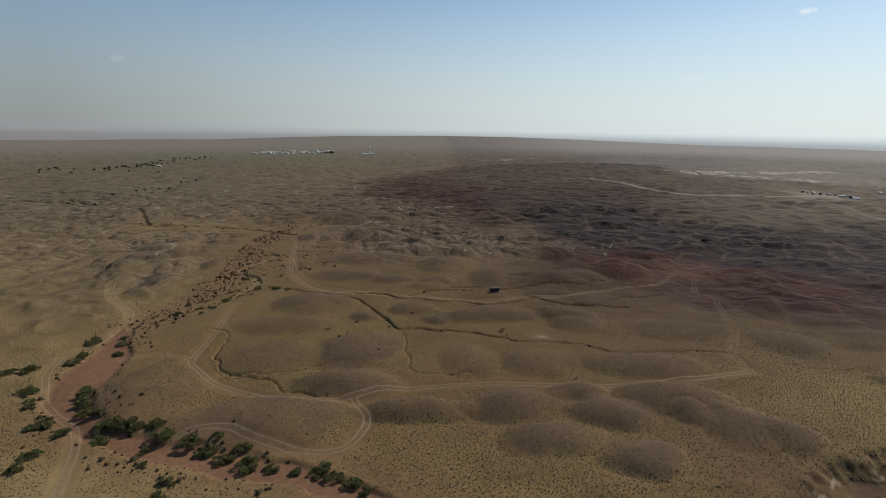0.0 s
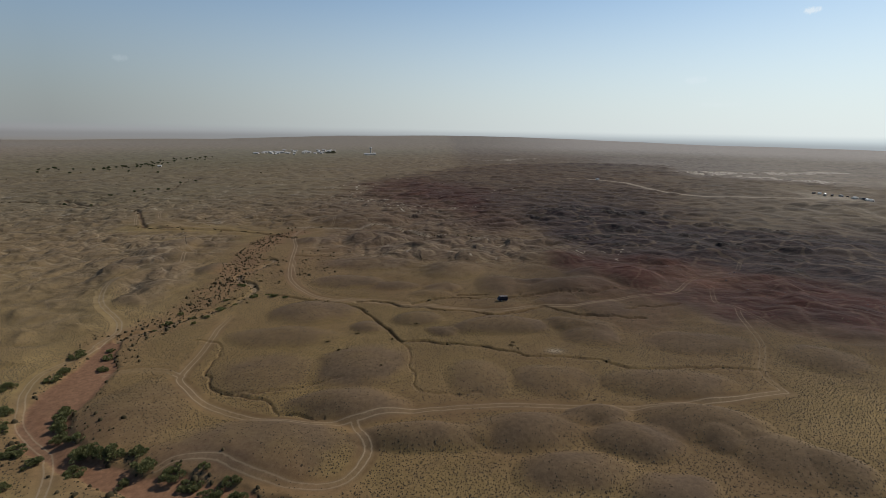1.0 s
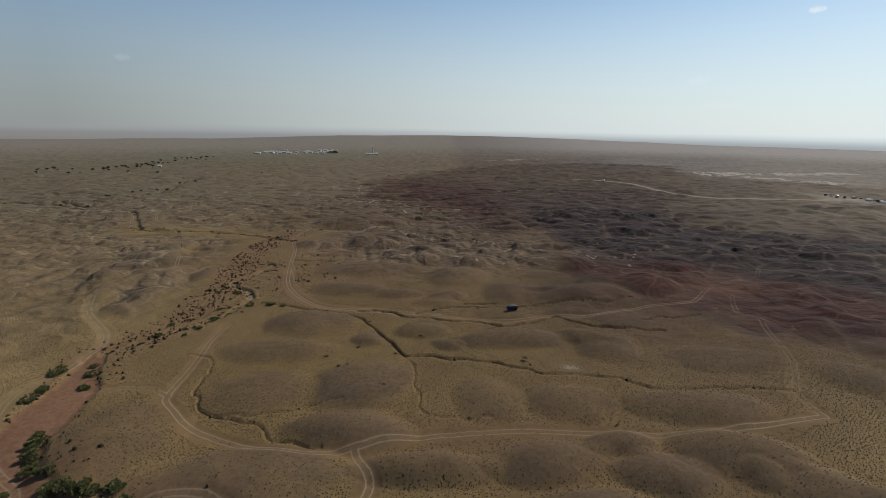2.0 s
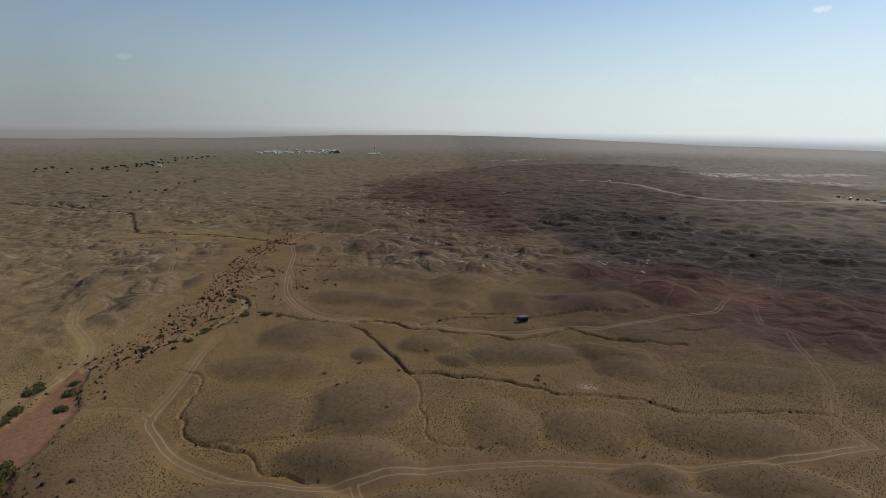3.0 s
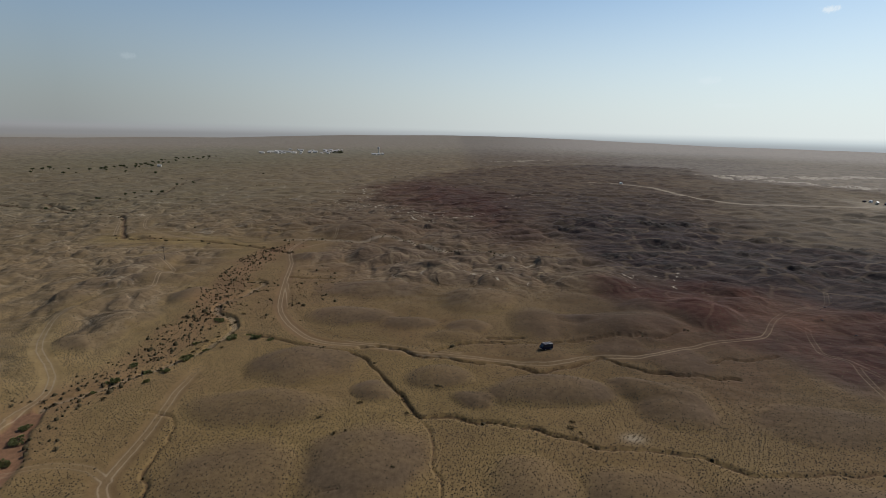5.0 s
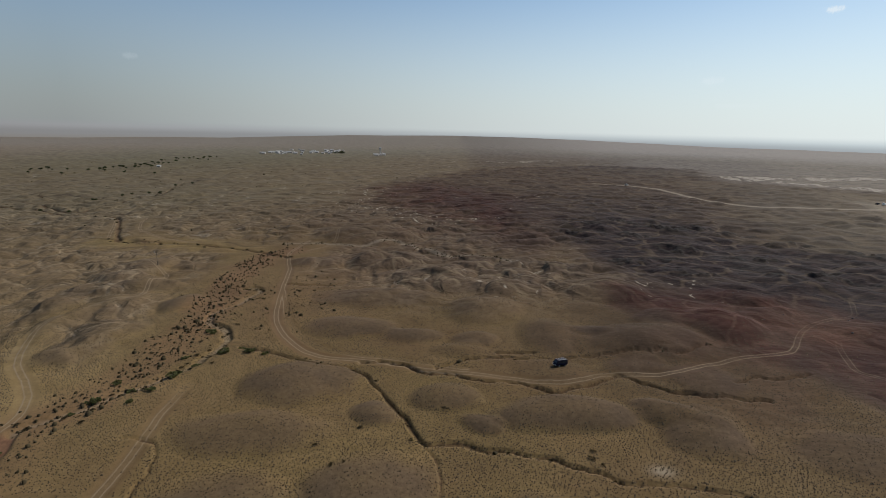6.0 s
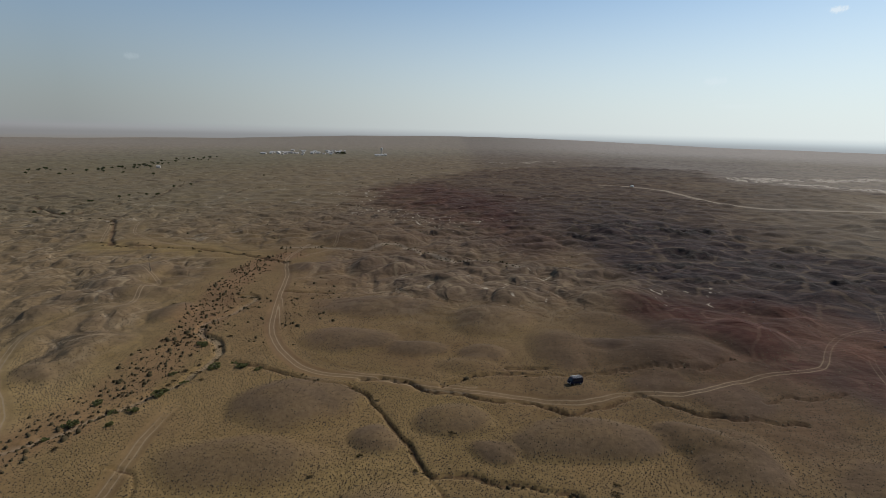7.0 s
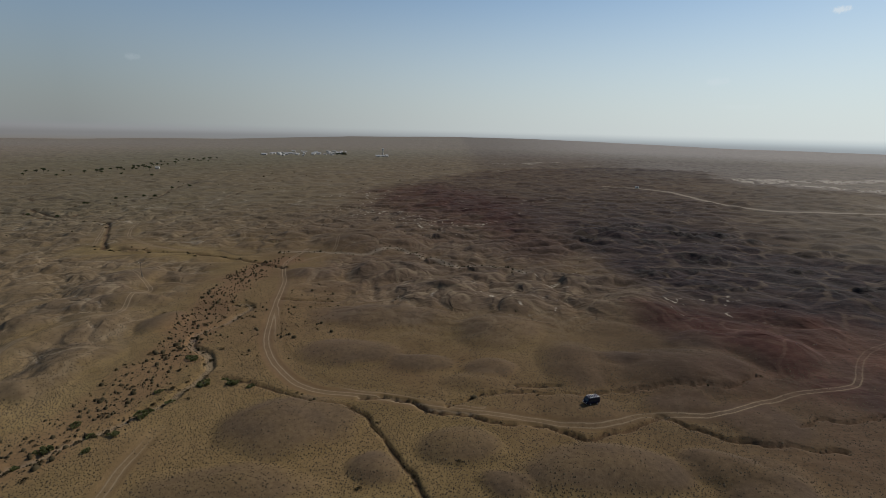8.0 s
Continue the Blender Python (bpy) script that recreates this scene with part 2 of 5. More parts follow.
RED_B = [(56, 262), (92, 258.5), (129, 246), (146.5, 226.5), (190, 200), (152, 156.5), (127, 161.5), (112, 170), (96, 184), (80, 204), (66, 222), (58, 240)]
CLIFF = [(71, 80), (77, 84), (88, 86), (98, 89), (125, 94), (130, 60), (58, 60), (64, 74)]
# black crags of the eastern hills: x, y, half width
CRAGS = [(116, 414, 11), (127, 395, 12), (145, 395, 13), (108, 371, 9), (119, 335, 10), (83, 313, 8), (104, 318, 9), (104, 281, 6), (145, 316, 9), (138, 281, 6), (193, 346, 7), (155, 283, 5), (159, 277, 6), (214, 323, 8), (217, 316, 6), (225, 304, 7), (170, 286, 5), (175, 265, 5), (161, 233, 6), (176, 249, 5), (92, 404, 9), (171, 376, 9), (71, 385, 8)]
# mounds: x, y, half width, half depth, height, bare gravel on it
MOUNDS_A = [(-40, 102, 24, 9.6, 2.6, 0.9), (-74, 114, 14.9, 15.3, 2, 0.55), (-24, 119, 14.9, 7.3, 2.2, 0.95), (-50, 136, 13.8, 11.3, 1.4, 0.7), (-24, 140, 13.3, 13.6, 1.6, 0.95), (-53, 161, 17.9, 9, 1.4, 0.7), (-50, 184, 15.9, 10.8, 2.2, 1), (-26, 170, 5.9, 5.3, 1.2, 1), (-9, 178, 8.5, 6.2, 1.4, 0.8), (18, 170, 16.7, 7.2, 2.2, 1), (-1, 166, 5, 4.5, 0.9, 0.9), (47, 161, 10.7, 8.4, 1.6, 0.85), (59, 129, 17.1, 8.3, 1.6, 0.7), (29, 130, 11.2, 8.2, 1.4, 0.6), (9, 132, 9.1, 9.6, 1.3, 0.65), (-5, 107, 13.7, 5.8, 2.2, 0.8)]
MOUNDS_B = [(19, 108, 13.8, 6.8, 2.4, 0.9), (36, 113, 7.9, 4.1, 1.6, 0.95), (41, 104, 9.4, 5.9, 2, 1), (58, 103, 4.5, 3.7, 1, 1), (59, 111, 12.8, 7.7, 2, 0.8), (25, 95, 11.7, 5.6, 1.6, 0.85), (42, 89, 8.6, 5.4, 1.4, 0.9), (68, 98, 9.6, 8.7, 1.4, 0.7), (78, 94, 6.9, 7, 1.2, 0.75), (110, 143, 11.1, 9.9, 1.4, 0.75), (81, 155, 16.8, 8.9, 0.9, 0.6), (-123, 202, 10.6, 11.6, 1.8, 0.8), (-43, 223, 14.7, 9.8, 2, 1), (-23, 216, 10.7, 6.1, 1.4, 1), (-39, 253, 26.3, 11.1, 2.2, 0.95), (3, 241, 15.8, 14.2, 2.4, 0.7)]
MOUNDS_C = [(38, 221, 7.2, 5.5, 1.2, 1), (25, 218, 10.3, 15, 1.8, 0.6), (53, 211, 21.2, 13.6, 3, 0.75), (46, 195, 9.5, 5, 1, 0.8), (67, 230, 9.4, 8.4, 1.6, 0.8), (85, 226, 13, 13.3, 2.2, 0.9), (-6, 204, 8.3, 5.6, 1, 0.3), (-1, 213, 8.8, 6.1, 1.4, 0.8), (61, 187, 10.8, 9, 0.9, 0.75), (21, 192, 10.7, 7, 0.8, 0.35), (41, 171, 7.4, 5.6, 1.5, 0.8), (51, 169, 7.7, 6.5, 1, 0.5), (-124, 216, 12.9, 12, 2, 0.55), (-135, 240, 15.4, 15.7, 2.4, 0.6), (-162, 291, 14.9, 22.4, 2.6, 0.95), (-154, 265, 18.2, 15.7, 2, 0.8)]
MOUNDS_D = [(-115, 245, 6.6, 9.5, 1.8, 0.9), (-144, 222, 7.8, 12.2, 1.8, 0.5), (-158, 236, 7.6, 11.9, 2.2, 0.5), (-136, 265, 12.2, 9.3, 1.6, 0.5), (-44, 314, 23.3, 15.3, 3, 0.9), (-79, 309, 14.8, 9.8, 2.2, 0.95), (-18, 281, 20, 18.1, 3, 0.8), (12, 267, 11, 12.8, 2.6, 0.7), (-63, 382, 34.8, 29, 4, 0.7), (57, 263, 17.2, 16, 2.6, 0.5)]
# the part of the plain whose mounds are all listed above
CENTRE = [(-66, 96), (-20, 84), (90, 76), (128, 140), (108, 205), (88, 236), (60, 272), (-30, 268), (-82, 270), (-74, 212), (-86, 150)]


_turns = np.random.RandomState(99).uniform(0, 2 * np.pi, 65536)
GRAD_X, GRAD_Y = np.cos(_turns).astype(np.float32), np.sin(_turns).astype(np.float32)


def grain(x, y, seed):
    """Gradient noise, about -0.7 to 0.7."""
    x, y = np.asarray(x, np.float64) + seed * 17.3, np.asarray(y, np.float64) + seed * 41.7
    ix, iy = np.floor(x), np.floor(y)
    fx, fy = (x - ix).astype(np.float32), (y - iy).astype(np.float32)
    ix, iy = ix.astype(np.int32), iy.astype(np.int32)
    u, v = fx * fx * fx * (fx * (fx * 6 - 15) + 10), fy * fy * fy * (fy * (fy * 6 - 15) + 10)
    x0, x1, y0, y1 = (ix & 255) << 8, ((ix + 1) & 255) << 8, iy & 255, (iy + 1) & 255
    n = x0 | y0
    p = GRAD_X[n] * fx + GRAD_Y[n] * fy
    n = x1 | y0
    q = GRAD_X[n] * (fx - 1) + GRAD_Y[n] * fy
    low = p + (q - p) * u
    n = x0 | y1
    p = GRAD_X[n] * fx + GRAD_Y[n] * (fy - 1)
    n = x1 | y1
    q = GRAD_X[n] * (fx - 1) + GRAD_Y[n] * (fy - 1)
    high = p + (q - p) * u
    return low + (high - low) * v


def fbm(x, y, size, octaves, seed, gain=0.5):
    total, amp = np.zeros_like(x), 1.0
    for o in range(octaves):
        total += amp * grain(x / size * 2**o, y / size * 2**o, seed + o * 17)
        amp *= gain
    return total


def billow(x, y, size, octaves, seed, gain=0.45):
    """Rounded humps with sharp valleys between, 0 to about 1."""
    total, amp = np.zeros_like(x), 1.0
    for o in range(octaves):
        total += amp * np.minimum(np.abs(grain(x / size * 2**o, y / size * 2**o, seed + o * 31)) * 2, 1)
        amp *= gain
    return total


def cells(x, y, sx, sy, seed):
    """Uneven cells: 0 on the lines between them, growing inwards, and a number of its own for each."""
    px, py = x / sx, y / sy
    ix, iy = np.floor(px).astype(np.int32), np.floor(py).astype(np.int32)
    best, second, own = np.full(x.shape, 9.0), np.full(x.shape, 9.0), np.zeros(x.shape)
    for dx in (-1, 0, 1):
        for dy in (-1, 0, 1):
            n = (((ix + dx + seed * 7) & 255) << 8) | ((iy + dy + seed * 13) & 255)
            jx, jy, num = 0.5 + 0.42 * GRAD_X[n], 0.5 + 0.42 * GRAD_Y[n], (_turns[n] * 7.13) % 1.0
            d = np.hypot(ix + dx + jx - px, iy + dy + jy - py)
            closer = d < best
            second = np.where(closer, best, np.minimum(second, d))
            own = np.where(closer, num, own)
            best = np.where(closer, d, best)
    return second - best, own


def step(v, lo, hi):
    s = np.clip((v - lo) / (hi - lo), 0, 1)
    return s * s * (3 - 2 * s)


def smooth_line(pts, per=5, wiggle=0.0, seed=0):
    """Catmull-Rom through the points, with a little natural wiggle."""
    p = np.array(pts, float)
    p = np.vstack([2 * p[0] - p[1], p, 2 * p[-1] - p[-2]])
    out = []
    for i in range(1, len(p) - 2):
        for s in np.arange(per) / per:
            out.append(0.5 * (2 * p[i] + (p[i + 1] - p[i - 1]) * s + (2 * p[i - 1] - 5 * p[i] + 4 * p[i + 1] - p[i + 2]) * s**2 + (3 * p[i] - p[i - 1] - 3 * p[i + 1] + p[i + 2]) * s**3))
    out = np.array(out + [p[-2]])
    if wiggle:
        out[:, 0] += wiggle * grain(out[:, 0] / 5 + seed, out[:, 1] / 5, seed)
        out[:, 1] += wiggle * grain(out[:, 0] / 5, out[:, 1] / 5 + seed, seed + 5)
    return out


def line_distance(x, y, line, cap):
    """Distance to a smoothed line, cut off at cap."""
    d = np.full(x.shape, float(cap))
    lo, hi = line.min(0) - cap, line.max(0) + cap
    near = np.flatnonzero((x > lo[0]) & (x < hi[0]) & (y > lo[1]) & (y < hi[1]))
    if not len(near):
        return d
    px, py = x[near], y[near]
    best = np.full(px.shape, float(cap))
    for (ax, ay), (bx, by) in zip(line[:-1], line[1:]):
        k = np.flatnonzero((px > min(ax, bx) - cap) & (px < max(ax, bx) + cap) & (py > min(ay, by) - cap) & (py < max(ay, by) + cap))
        if not len(k):
            continue
        vx, vy = bx - ax, by - ay
        s = np.clip(((px[k] - ax) * vx + (py[k] - ay) * vy) / (vx * vx + vy * vy + 1e-9), 0, 1)
        best[k] = np.minimum(best[k], np.hypot(px[k] - ax - s * vx, py[k] - ay - s * vy))
    d[near] = best
    return d


def inside(x, y, outline, soft):
    """1 well inside an outline, 0 well outside, soft metres wide between."""
    poly = np.array(outline, float)
    lo, hi = poly.min(0) - soft, poly.max(0) + soft
    out = np.zeros(x.shape)
    near = np.flatnonzero((x > lo[0]) & (x < hi[0]) & (y > lo[1]) & (y < hi[1]))
    px, py = x[near], y[near]
    odd, d = np.zeros(px.shape, bool), np.full(px.shape, 1e9)
    for (ax, ay), (bx, by) in zip(poly, np.roll(poly, -1, 0)):
        if ay != by:
            odd ^= ((ay > py) != (by > py)) & (px < (bx - ax) * (py - ay) / (by - ay) + ax)
        vx, vy = bx - ax, by - ay
        s = np.clip(((px - ax) * vx + (py - ay) * vy) / (vx * vx + vy * vy), 0, 1)
        d = np.minimum(d, np.hypot(px - ax - s * vx, py - ay - s * vy))
    out[near] = step(np.where(odd, d, -d), -soft, soft)
    return out


def blob(x, y, cx, cy, rx, ry):
    return np.exp(-(((x - cx) / rx) ** 2 + ((y - cy) / ry) ** 2))


TRACKS = [(smooth_line(p, 5, 0.35, i), s) for i, (p, s) in enumerate((
    (T_SOUTH, 0.9), (T_EAST, 0.42), (T_WEST, 1.0), (T_MAIN, 1.0), (T_MAIN_B, 0.12), (T_SPUR, 0.45), (T_EDGE, 0.3), (T_NORTHWEST, 0.9), (T_NORTHWEST_B, 0.7), (T_LOOP, 0.75), (T_BANK, 0.8), (T_ARC, 0.5), (T_FAR_B, 1.0), (T_FAR_C, 1.0), (T_FAR_D, 1.0), (T_FAR, 1.0)))]
GULLIES = [(smooth_line(p, 6, 1.6, 40 + i), w, d) for i, (p, w, d) in enumerate((
    (G_FORK, 0.5, 0.58), (G_FORK_END, 0.34, 0.4), (G_SOUTH, 0.28, 0.22), (G_NORTH, 0.42, 0.65), (G_SPUR, 0.42, 0.7), (G_TRUCK, 0.5, 0.75), (G_EAST, 0.42, 0.6), (G_WEST, 0.3, 0.32), (G_WEST_B, 0.28, 0.22), (G_NORTHWEST, 0.9, 0.6), (G_STUB, 0.6, 0.5), (G_DRAIN, 1.2, 1.0), (G_DRAIN_B, 0.9, 0.8), (G_DRAIN_C, 1.2, 0.9), (G_DRAIN_D, 1.5, 0.8)))]
LINES = {key: smooth_line(p, 5, 1.0, 70 + i) for i, (key, p) in enumerate((
    ("channel", CHANNEL), ("bed", BED), ("flood", FLOOD), ("row", PALE_ROW), ("row_b", PALE_ROW_B), ("side", PALE_SIDE), ("quarry", QUARRY), ("outcrop", OUTCROP), ("outcrop_b", OUTCROP_B), ("wadi", T_WADI), ("wadi_b", T_WADI_B), ("north", PALE_NORTH), ("hills", PALE_HILLS), ("edge", FAR_EDGE), ("red", PALE_RED)))}


def terrain(x, y):
    """Height of the ground and what covers it, for arrays of places."""
    x, y = np.asarray(x, float), np.asarray(y, float)
    far = np.hypot(x, y)
    c = {}
    wx, wy = x + 6 * fbm(x, y, 30, 3, 3), y + 6 * fbm(x, y, 30, 3, 4)

    # the plain falls gently towards the river on the west
    z = 0.02304 * 400 * np.tanh((x - 1.5) / 400)
    z += 0.6 * fbm(x, y, 70, 3, 11) * step(far, 40, 150) + 0.13 * fbm(x, y, 14, 4, 12)

    gravel = np.zeros_like(x)
    for cx, cy, rx, ry, h, bare in MOUNDS_A + MOUNDS_B + MOUNDS_C + MOUNDS_D:
        near = np.flatnonzero((np.abs(x - cx) < rx * 1.6 + 4) & (np.abs(y - cy) < ry * 1.9 + 4))
        d = np.hypot((wx[near] * 0.7 + x[near] * 0.3 - cx) / (rx * 1.12), (wy[near] * 0.5 + y[near] * 0.5 - cy) / (ry * 1.18))
        b = np.clip(1 - d * d, 0, 1)
        z[near] += 1.3 * h * b**1.35
        gravel[near] = np.maximum(gravel[near], bare * step(b + 0.35 * fbm(x[near], y[near], 9, 3, 14), 0.0, 0.7))

    # rolling humps around the listed ones, with grassy hollows between
    centre = inside(x, y, CENTRE, 14)
    gap, own = cells(wx + 3 * fbm(x, y, 11, 2, 7), wy + 2 * fbm(x, y, 11, 2, 8), 25, 15, 15)
    roll = step(gap, 0.04, 0.62) * (0.35 + 0.75 * own)
    away = step(line_distance(x, y, LINES["bed"], 40), 8, 26) * step(line_distance(x, y, LINES["flood"], 40), 12, 30) * step(far, 40, 80)
    beaten = np.full_like(x, 16.0)
    for line, _ in TRACKS:
        beaten = np.minimum(beaten, line_distance(x, y, line, 16))
    calm = step(beaten, 2, 15) * (1 - 0.7 * blob(x, y, -72, 250, 22, 60))
    away = away * (0.25 + 0.75 * calm) * (1 - centre)
    z += away * (1.7 * roll - 0.5)
    gravel = np.maximum(gravel, (0.75 - 0.5 * step(x, -70, -110)) * away * step(gap, 0.1, 0.4) * step(own, 0.1, 0.5))
    hollow = away * step(gap, 0.26, 0.06)
    # worn hills: smooth spurs with narrow dry valleys between
    bad = 0.95 * blob(x, y, -190, 290, 75, 75) + 0.85 * blob(x, y, -135, 225, 38, 48) + 1.1 * blob(x, y, 20, 285, 95, 36) + 1.0 * blob(x, y, -50, 305, 55, 30)
    bad += 0.75 * blob(x, y, 25, 372, 75, 42) + 0.9 * blob(x, y, -300, 420, 150, 120) + 0.8 * blob(x, y, -60, 460, 130, 90) + 0.5 * blob(x, y, -480, 600, 200, 180)
    bad = np.clip(bad, 0, 1) * step(line_distance(x, y, GULLIES[9][0], 30), 4, 26) * (1 - 0.9 * step(line_distance(x, y, LINES["flood"], 40), 30, 12)) * (1 - 0.8 * blob(x, y, -74, 265, 20, 40))
    bx, by = wx + 3 * fbm(x, y, 14, 2, 22), wy + 3 * fbm(x, y, 14, 2, 23)
    bill = billow(bx * 1.1, by * 0.8, 22, 3, 21, 0.38)
    rill = billow(bx, by, 8, 2, 29, 0.5)
    bad = bad * (0.3 + 0.7 * step(beaten, 2, 12))
    z += bad * (1.7 * bill - 1.0 + 0.25 * rill * np.clip(bill, 0, 1))
    mid = step(far, 380, 600) * step(far, 2600, 1500)
    z += mid * (1.2 * billow(wx, wy * 0.8, 110, 4, 25, 0.4) - 0.7) * (1 - 0.75 * step(x / (y + 100), 0.25, 0.5))
    gravel = np.maximum(gravel, bad * step(bill, 0.25, 0.9) * (0.25 + 0.65 * step(x, -95, -50)))
    c["worn"] = bad
    wash = np.abs(fbm(wx + 20 * fbm(x, y, 60, 3, 111), wy, 130, 3, 112))
    far_wash = step(far, 300, 420) * step(far, 2400, 1300)
    c["wash"] = far_wash * step(wash, 0.022, 0.006) * step(fbm(x, y, 55, 3, 113), -0.12, 0.12)
    fleck = far_wash * step(np.abs(fbm(wx * 0.6, wy, 90, 4, 114)), 0.05, 0.01) * step(fbm(x, y, 34, 4, 115, 0.7), 0.1, 0.3) * step(x / (y + 100), 0.3, 0.1)
    c["valley"] = np.maximum(bad, mid) * step(bill, 0.22, 0.08)

    # dark stony hills to the east
    dark = inside(wx + 26 * fbm(x, y, 45, 4, 31), wy + 26 * fbm(x, y, 45, 4, 32), DARK, 38)
    darkest = inside(wx + 14 * fbm(x, y, 30, 4, 33), wy + 14 * fbm(x, y, 30, 4, 34), DARKEST, 22)
    su, sv = (x * 0.6 - y * 0.8), (x * 0.8 + y * 0.6)
    strata = billow(su / 3.2, sv, 26, 4, 41, 0.5)
    z += (0.25 + 0.75 * step(beaten, 2, 16)) * (dark * (0.7 * strata +  (3.4 * fbm(x, y, 95, 4, 43, 0.42) + 1.5) * (1 - 0.65 * step(y, 450, 700))) + darkest * (0.5 * strata + 1.6 * billow(wx, wy, 55, 4, 46, 0.45) - 0.4))
    edge = line_distance(x, y, LINES["edge"], 120) + 10 * fbm(x, y, 60, 3, 39)
    edge = np.exp(-((edge / 38) ** 2)) * step(x, 120, 300)
    z += 2.2 * edge * (0.7 + 0.6 * fbm(x, y, 50, 3, 40))
    # black crags that stand out of them
    crag = np.zeros_like(x)
    for n, (cx, cy, size) in enumerate(CRAGS):
        near = np.flatnonzero((np.abs(x - cx) < 30) & (np.abs(y - cy) < 30))
        lx, ly = x[near] - cx + 7 * fbm(x[near], y[near], 9, 3, 101), y[near] - cy + 7 * fbm(x[near], y[near], 9, 3, 102)
        turn = 0.35 + 0.25 * math.sin(n * 2.3)
        u, v = lx * math.cos(turn) - ly * math.sin(turn), lx * math.sin(turn) + ly * math.cos(turn)
        b = np.clip(1 - (u / (size * 1.7)) ** 2 - (v / (size * 0.75)) ** 2, 0, 1) * step(fbm(x[near], y[near], 7, 3, 106, 0.6), -0.22, 0.12)
        z[near] += (0.5 + 0.06 * size) * b**0.7 * (0.6 + 0.7 * billow(x[near], y[near], 5, 3, 103))
        crag[near] = np.maximum(crag[near], step(b, 0.0, 0.4))
    rough = dark * step(fbm(su / 2.6, sv, 22, 4, 104), 0.2, 0.36)
    c["crag"] = np.clip(np.maximum(crag, 0.5 * rough * step(y, 620, 420)), 0, 1)
    c["dark"] = np.clip(dark * (0.86 - 0.22 * step(y, 450, 750) - 0.75 * step(x / (y + 100), 0.30, 0.50) * step(y, 300, 380)) + darkest * 0.32 + 0.5 * edge * dark + 0.2 * dark * step(y, 260, 200) + 0.2 * dark * fbm(su / 3, sv, 18, 3, 44), 0, 1)
    red = np.maximum(inside(wx + 12 * fbm(x, y, 35, 3, 35), wy + 12 * fbm(x, y, 35, 3, 36), RED, 40) * 0.72, inside(wx + 9 * fbm(x, y, 25, 3, 37), wy + 9 * fbm(x, y, 25, 3, 38), RED_B, 14))
    c["vein"] = np.clip(dark * step(billow(su / 6, sv + 3 * fbm(x, y, 30, 2, 47), 14, 2, 48, 0.4), 0.16, 0.02) * step(fbm(x, y, 60, 2, 49), -0.15, 0.2), 0, 1)
    c["dark"] = np.maximum(c["dark"], (0.24 + 0.16 * step(y, 120, 190)) * step(x, 0, 80) * step(y, 60, 90) * step(x / (y + 100), 0.62, 0.45) * (1 - blob(x, y, 100, 108, 35, 20)))
    c["dark"] = np.maximum(c["dark"], 0.30 * blob(x, y, 0, 340, 95, 95) + 0.3 * blob(x, y, -50, 480, 120, 110))
    c["dark"] = np.maximum(c["dark"], 0.55 * blob(x, y, 80, 212, 62, 48) + 0.6 * blob(x, y, 40, 375, 75, 60))
    red = np.maximum(red, 0.4 * blob(x, y, 88, 215, 50, 38) + 0.16 * blob(x, y, -40, 400, 90, 90))
    c["red"] = np.clip(red * (0.92 + 0.6 * fbm(x, y, 25, 3, 45)), 0, 1)

    # cut bank at the south-east
    cliff = inside(x + 3 * fbm(x, y, 12, 3, 51) + 1.2 * fbm(x, y, 3, 2, 54), y + 3 * fbm(x, y, 12, 3, 52) + 1.2 * fbm(x, y, 3, 2, 55), CLIFF, 3.5)
    z -= 3.2 * cliff + cliff * (1 - cliff) * 4 * 0.25 * (1 - billow(x + y * 0.5, y * 0.35, 6, 3, 53))
    c["cliff"] = cliff
    floor = step(cliff, 0.8, 0.92) * step(x, 76, 82)
    c["dark"] = np.maximum(c["dark"], 0.5 * floor)

    # gullies, channel and sandy bed
    gully, shoulder, cut = np.zeros_like(x), np.zeros_like(x), np.full_like(x, 4.0)
    for line, w, depth in GULLIES:
        d = line_distance(x, y, line, 6)
        d = np.maximum(d + 0.8 * w * fbm(x, y, 4.0, 3, 61, 0.5) + w * (0.9 * fbm(x, y, 11, 2, 60) - 0.15), 0)
        z -= 1.15 * depth * (1 - step(d, w * 0.65, w * 1.15)) + 0.16 * depth * (1 - step(d, w, w * 3.5))
        gully = np.maximum(gully, (1 - step(d, w * 0.7, w * 1.5)) * min(1.0, 0.55 + 0.3 * depth))
        shoulder = np.maximum(shoulder, 1 - step(d, w * 1.5, w * 4))
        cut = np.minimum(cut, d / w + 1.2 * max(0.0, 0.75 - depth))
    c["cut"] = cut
    d = line_distance(x, y, LINES["channel"], 9) + 0.5 * fbm(x, y, 4, 2, 62)
    z -= 0.9 * (1 - step(d, 0.9, 2.0))
    channel = 1 - step(d, 0.6, 1.2)
    d = line_distance(x, y, LINES["bed"], 16) + 1.3 * fbm(x, y, 8, 3, 63)
    half = 2.6 + 5.2 * blob(x, y, -98, 128, 22, 16) + 1.5 * blob(x, y, -92, 108, 14, 10) + 1.0 * blob(x, y, -45, 88, 20, 12)
    bed = 1 - step(d, half * 0.85, half * 1.12)
    z -= 0.7 * (1 - step(d, half * 0.75, half * 1.3))
    flood = 1 - step(line_distance(x, y, LINES["flood"], 34) + 7 * fbm(x, y, 14, 4, 64), 3, 13)
    bank = 1 - step(line_distance(x, y, LINES["bed"], 34) + 4 * fbm(x, y, 10, 3, 65), 5, 15)
    c["sand"] = np.clip(np.maximum(bed, np.maximum(np.maximum(0.42 * flood, 0.3 * bank), 0.3 * blob(x, y, 116, 224, 20, 18) + 0.22 * blob(x, y, -72, 248, 24, 55))), 0, 1)
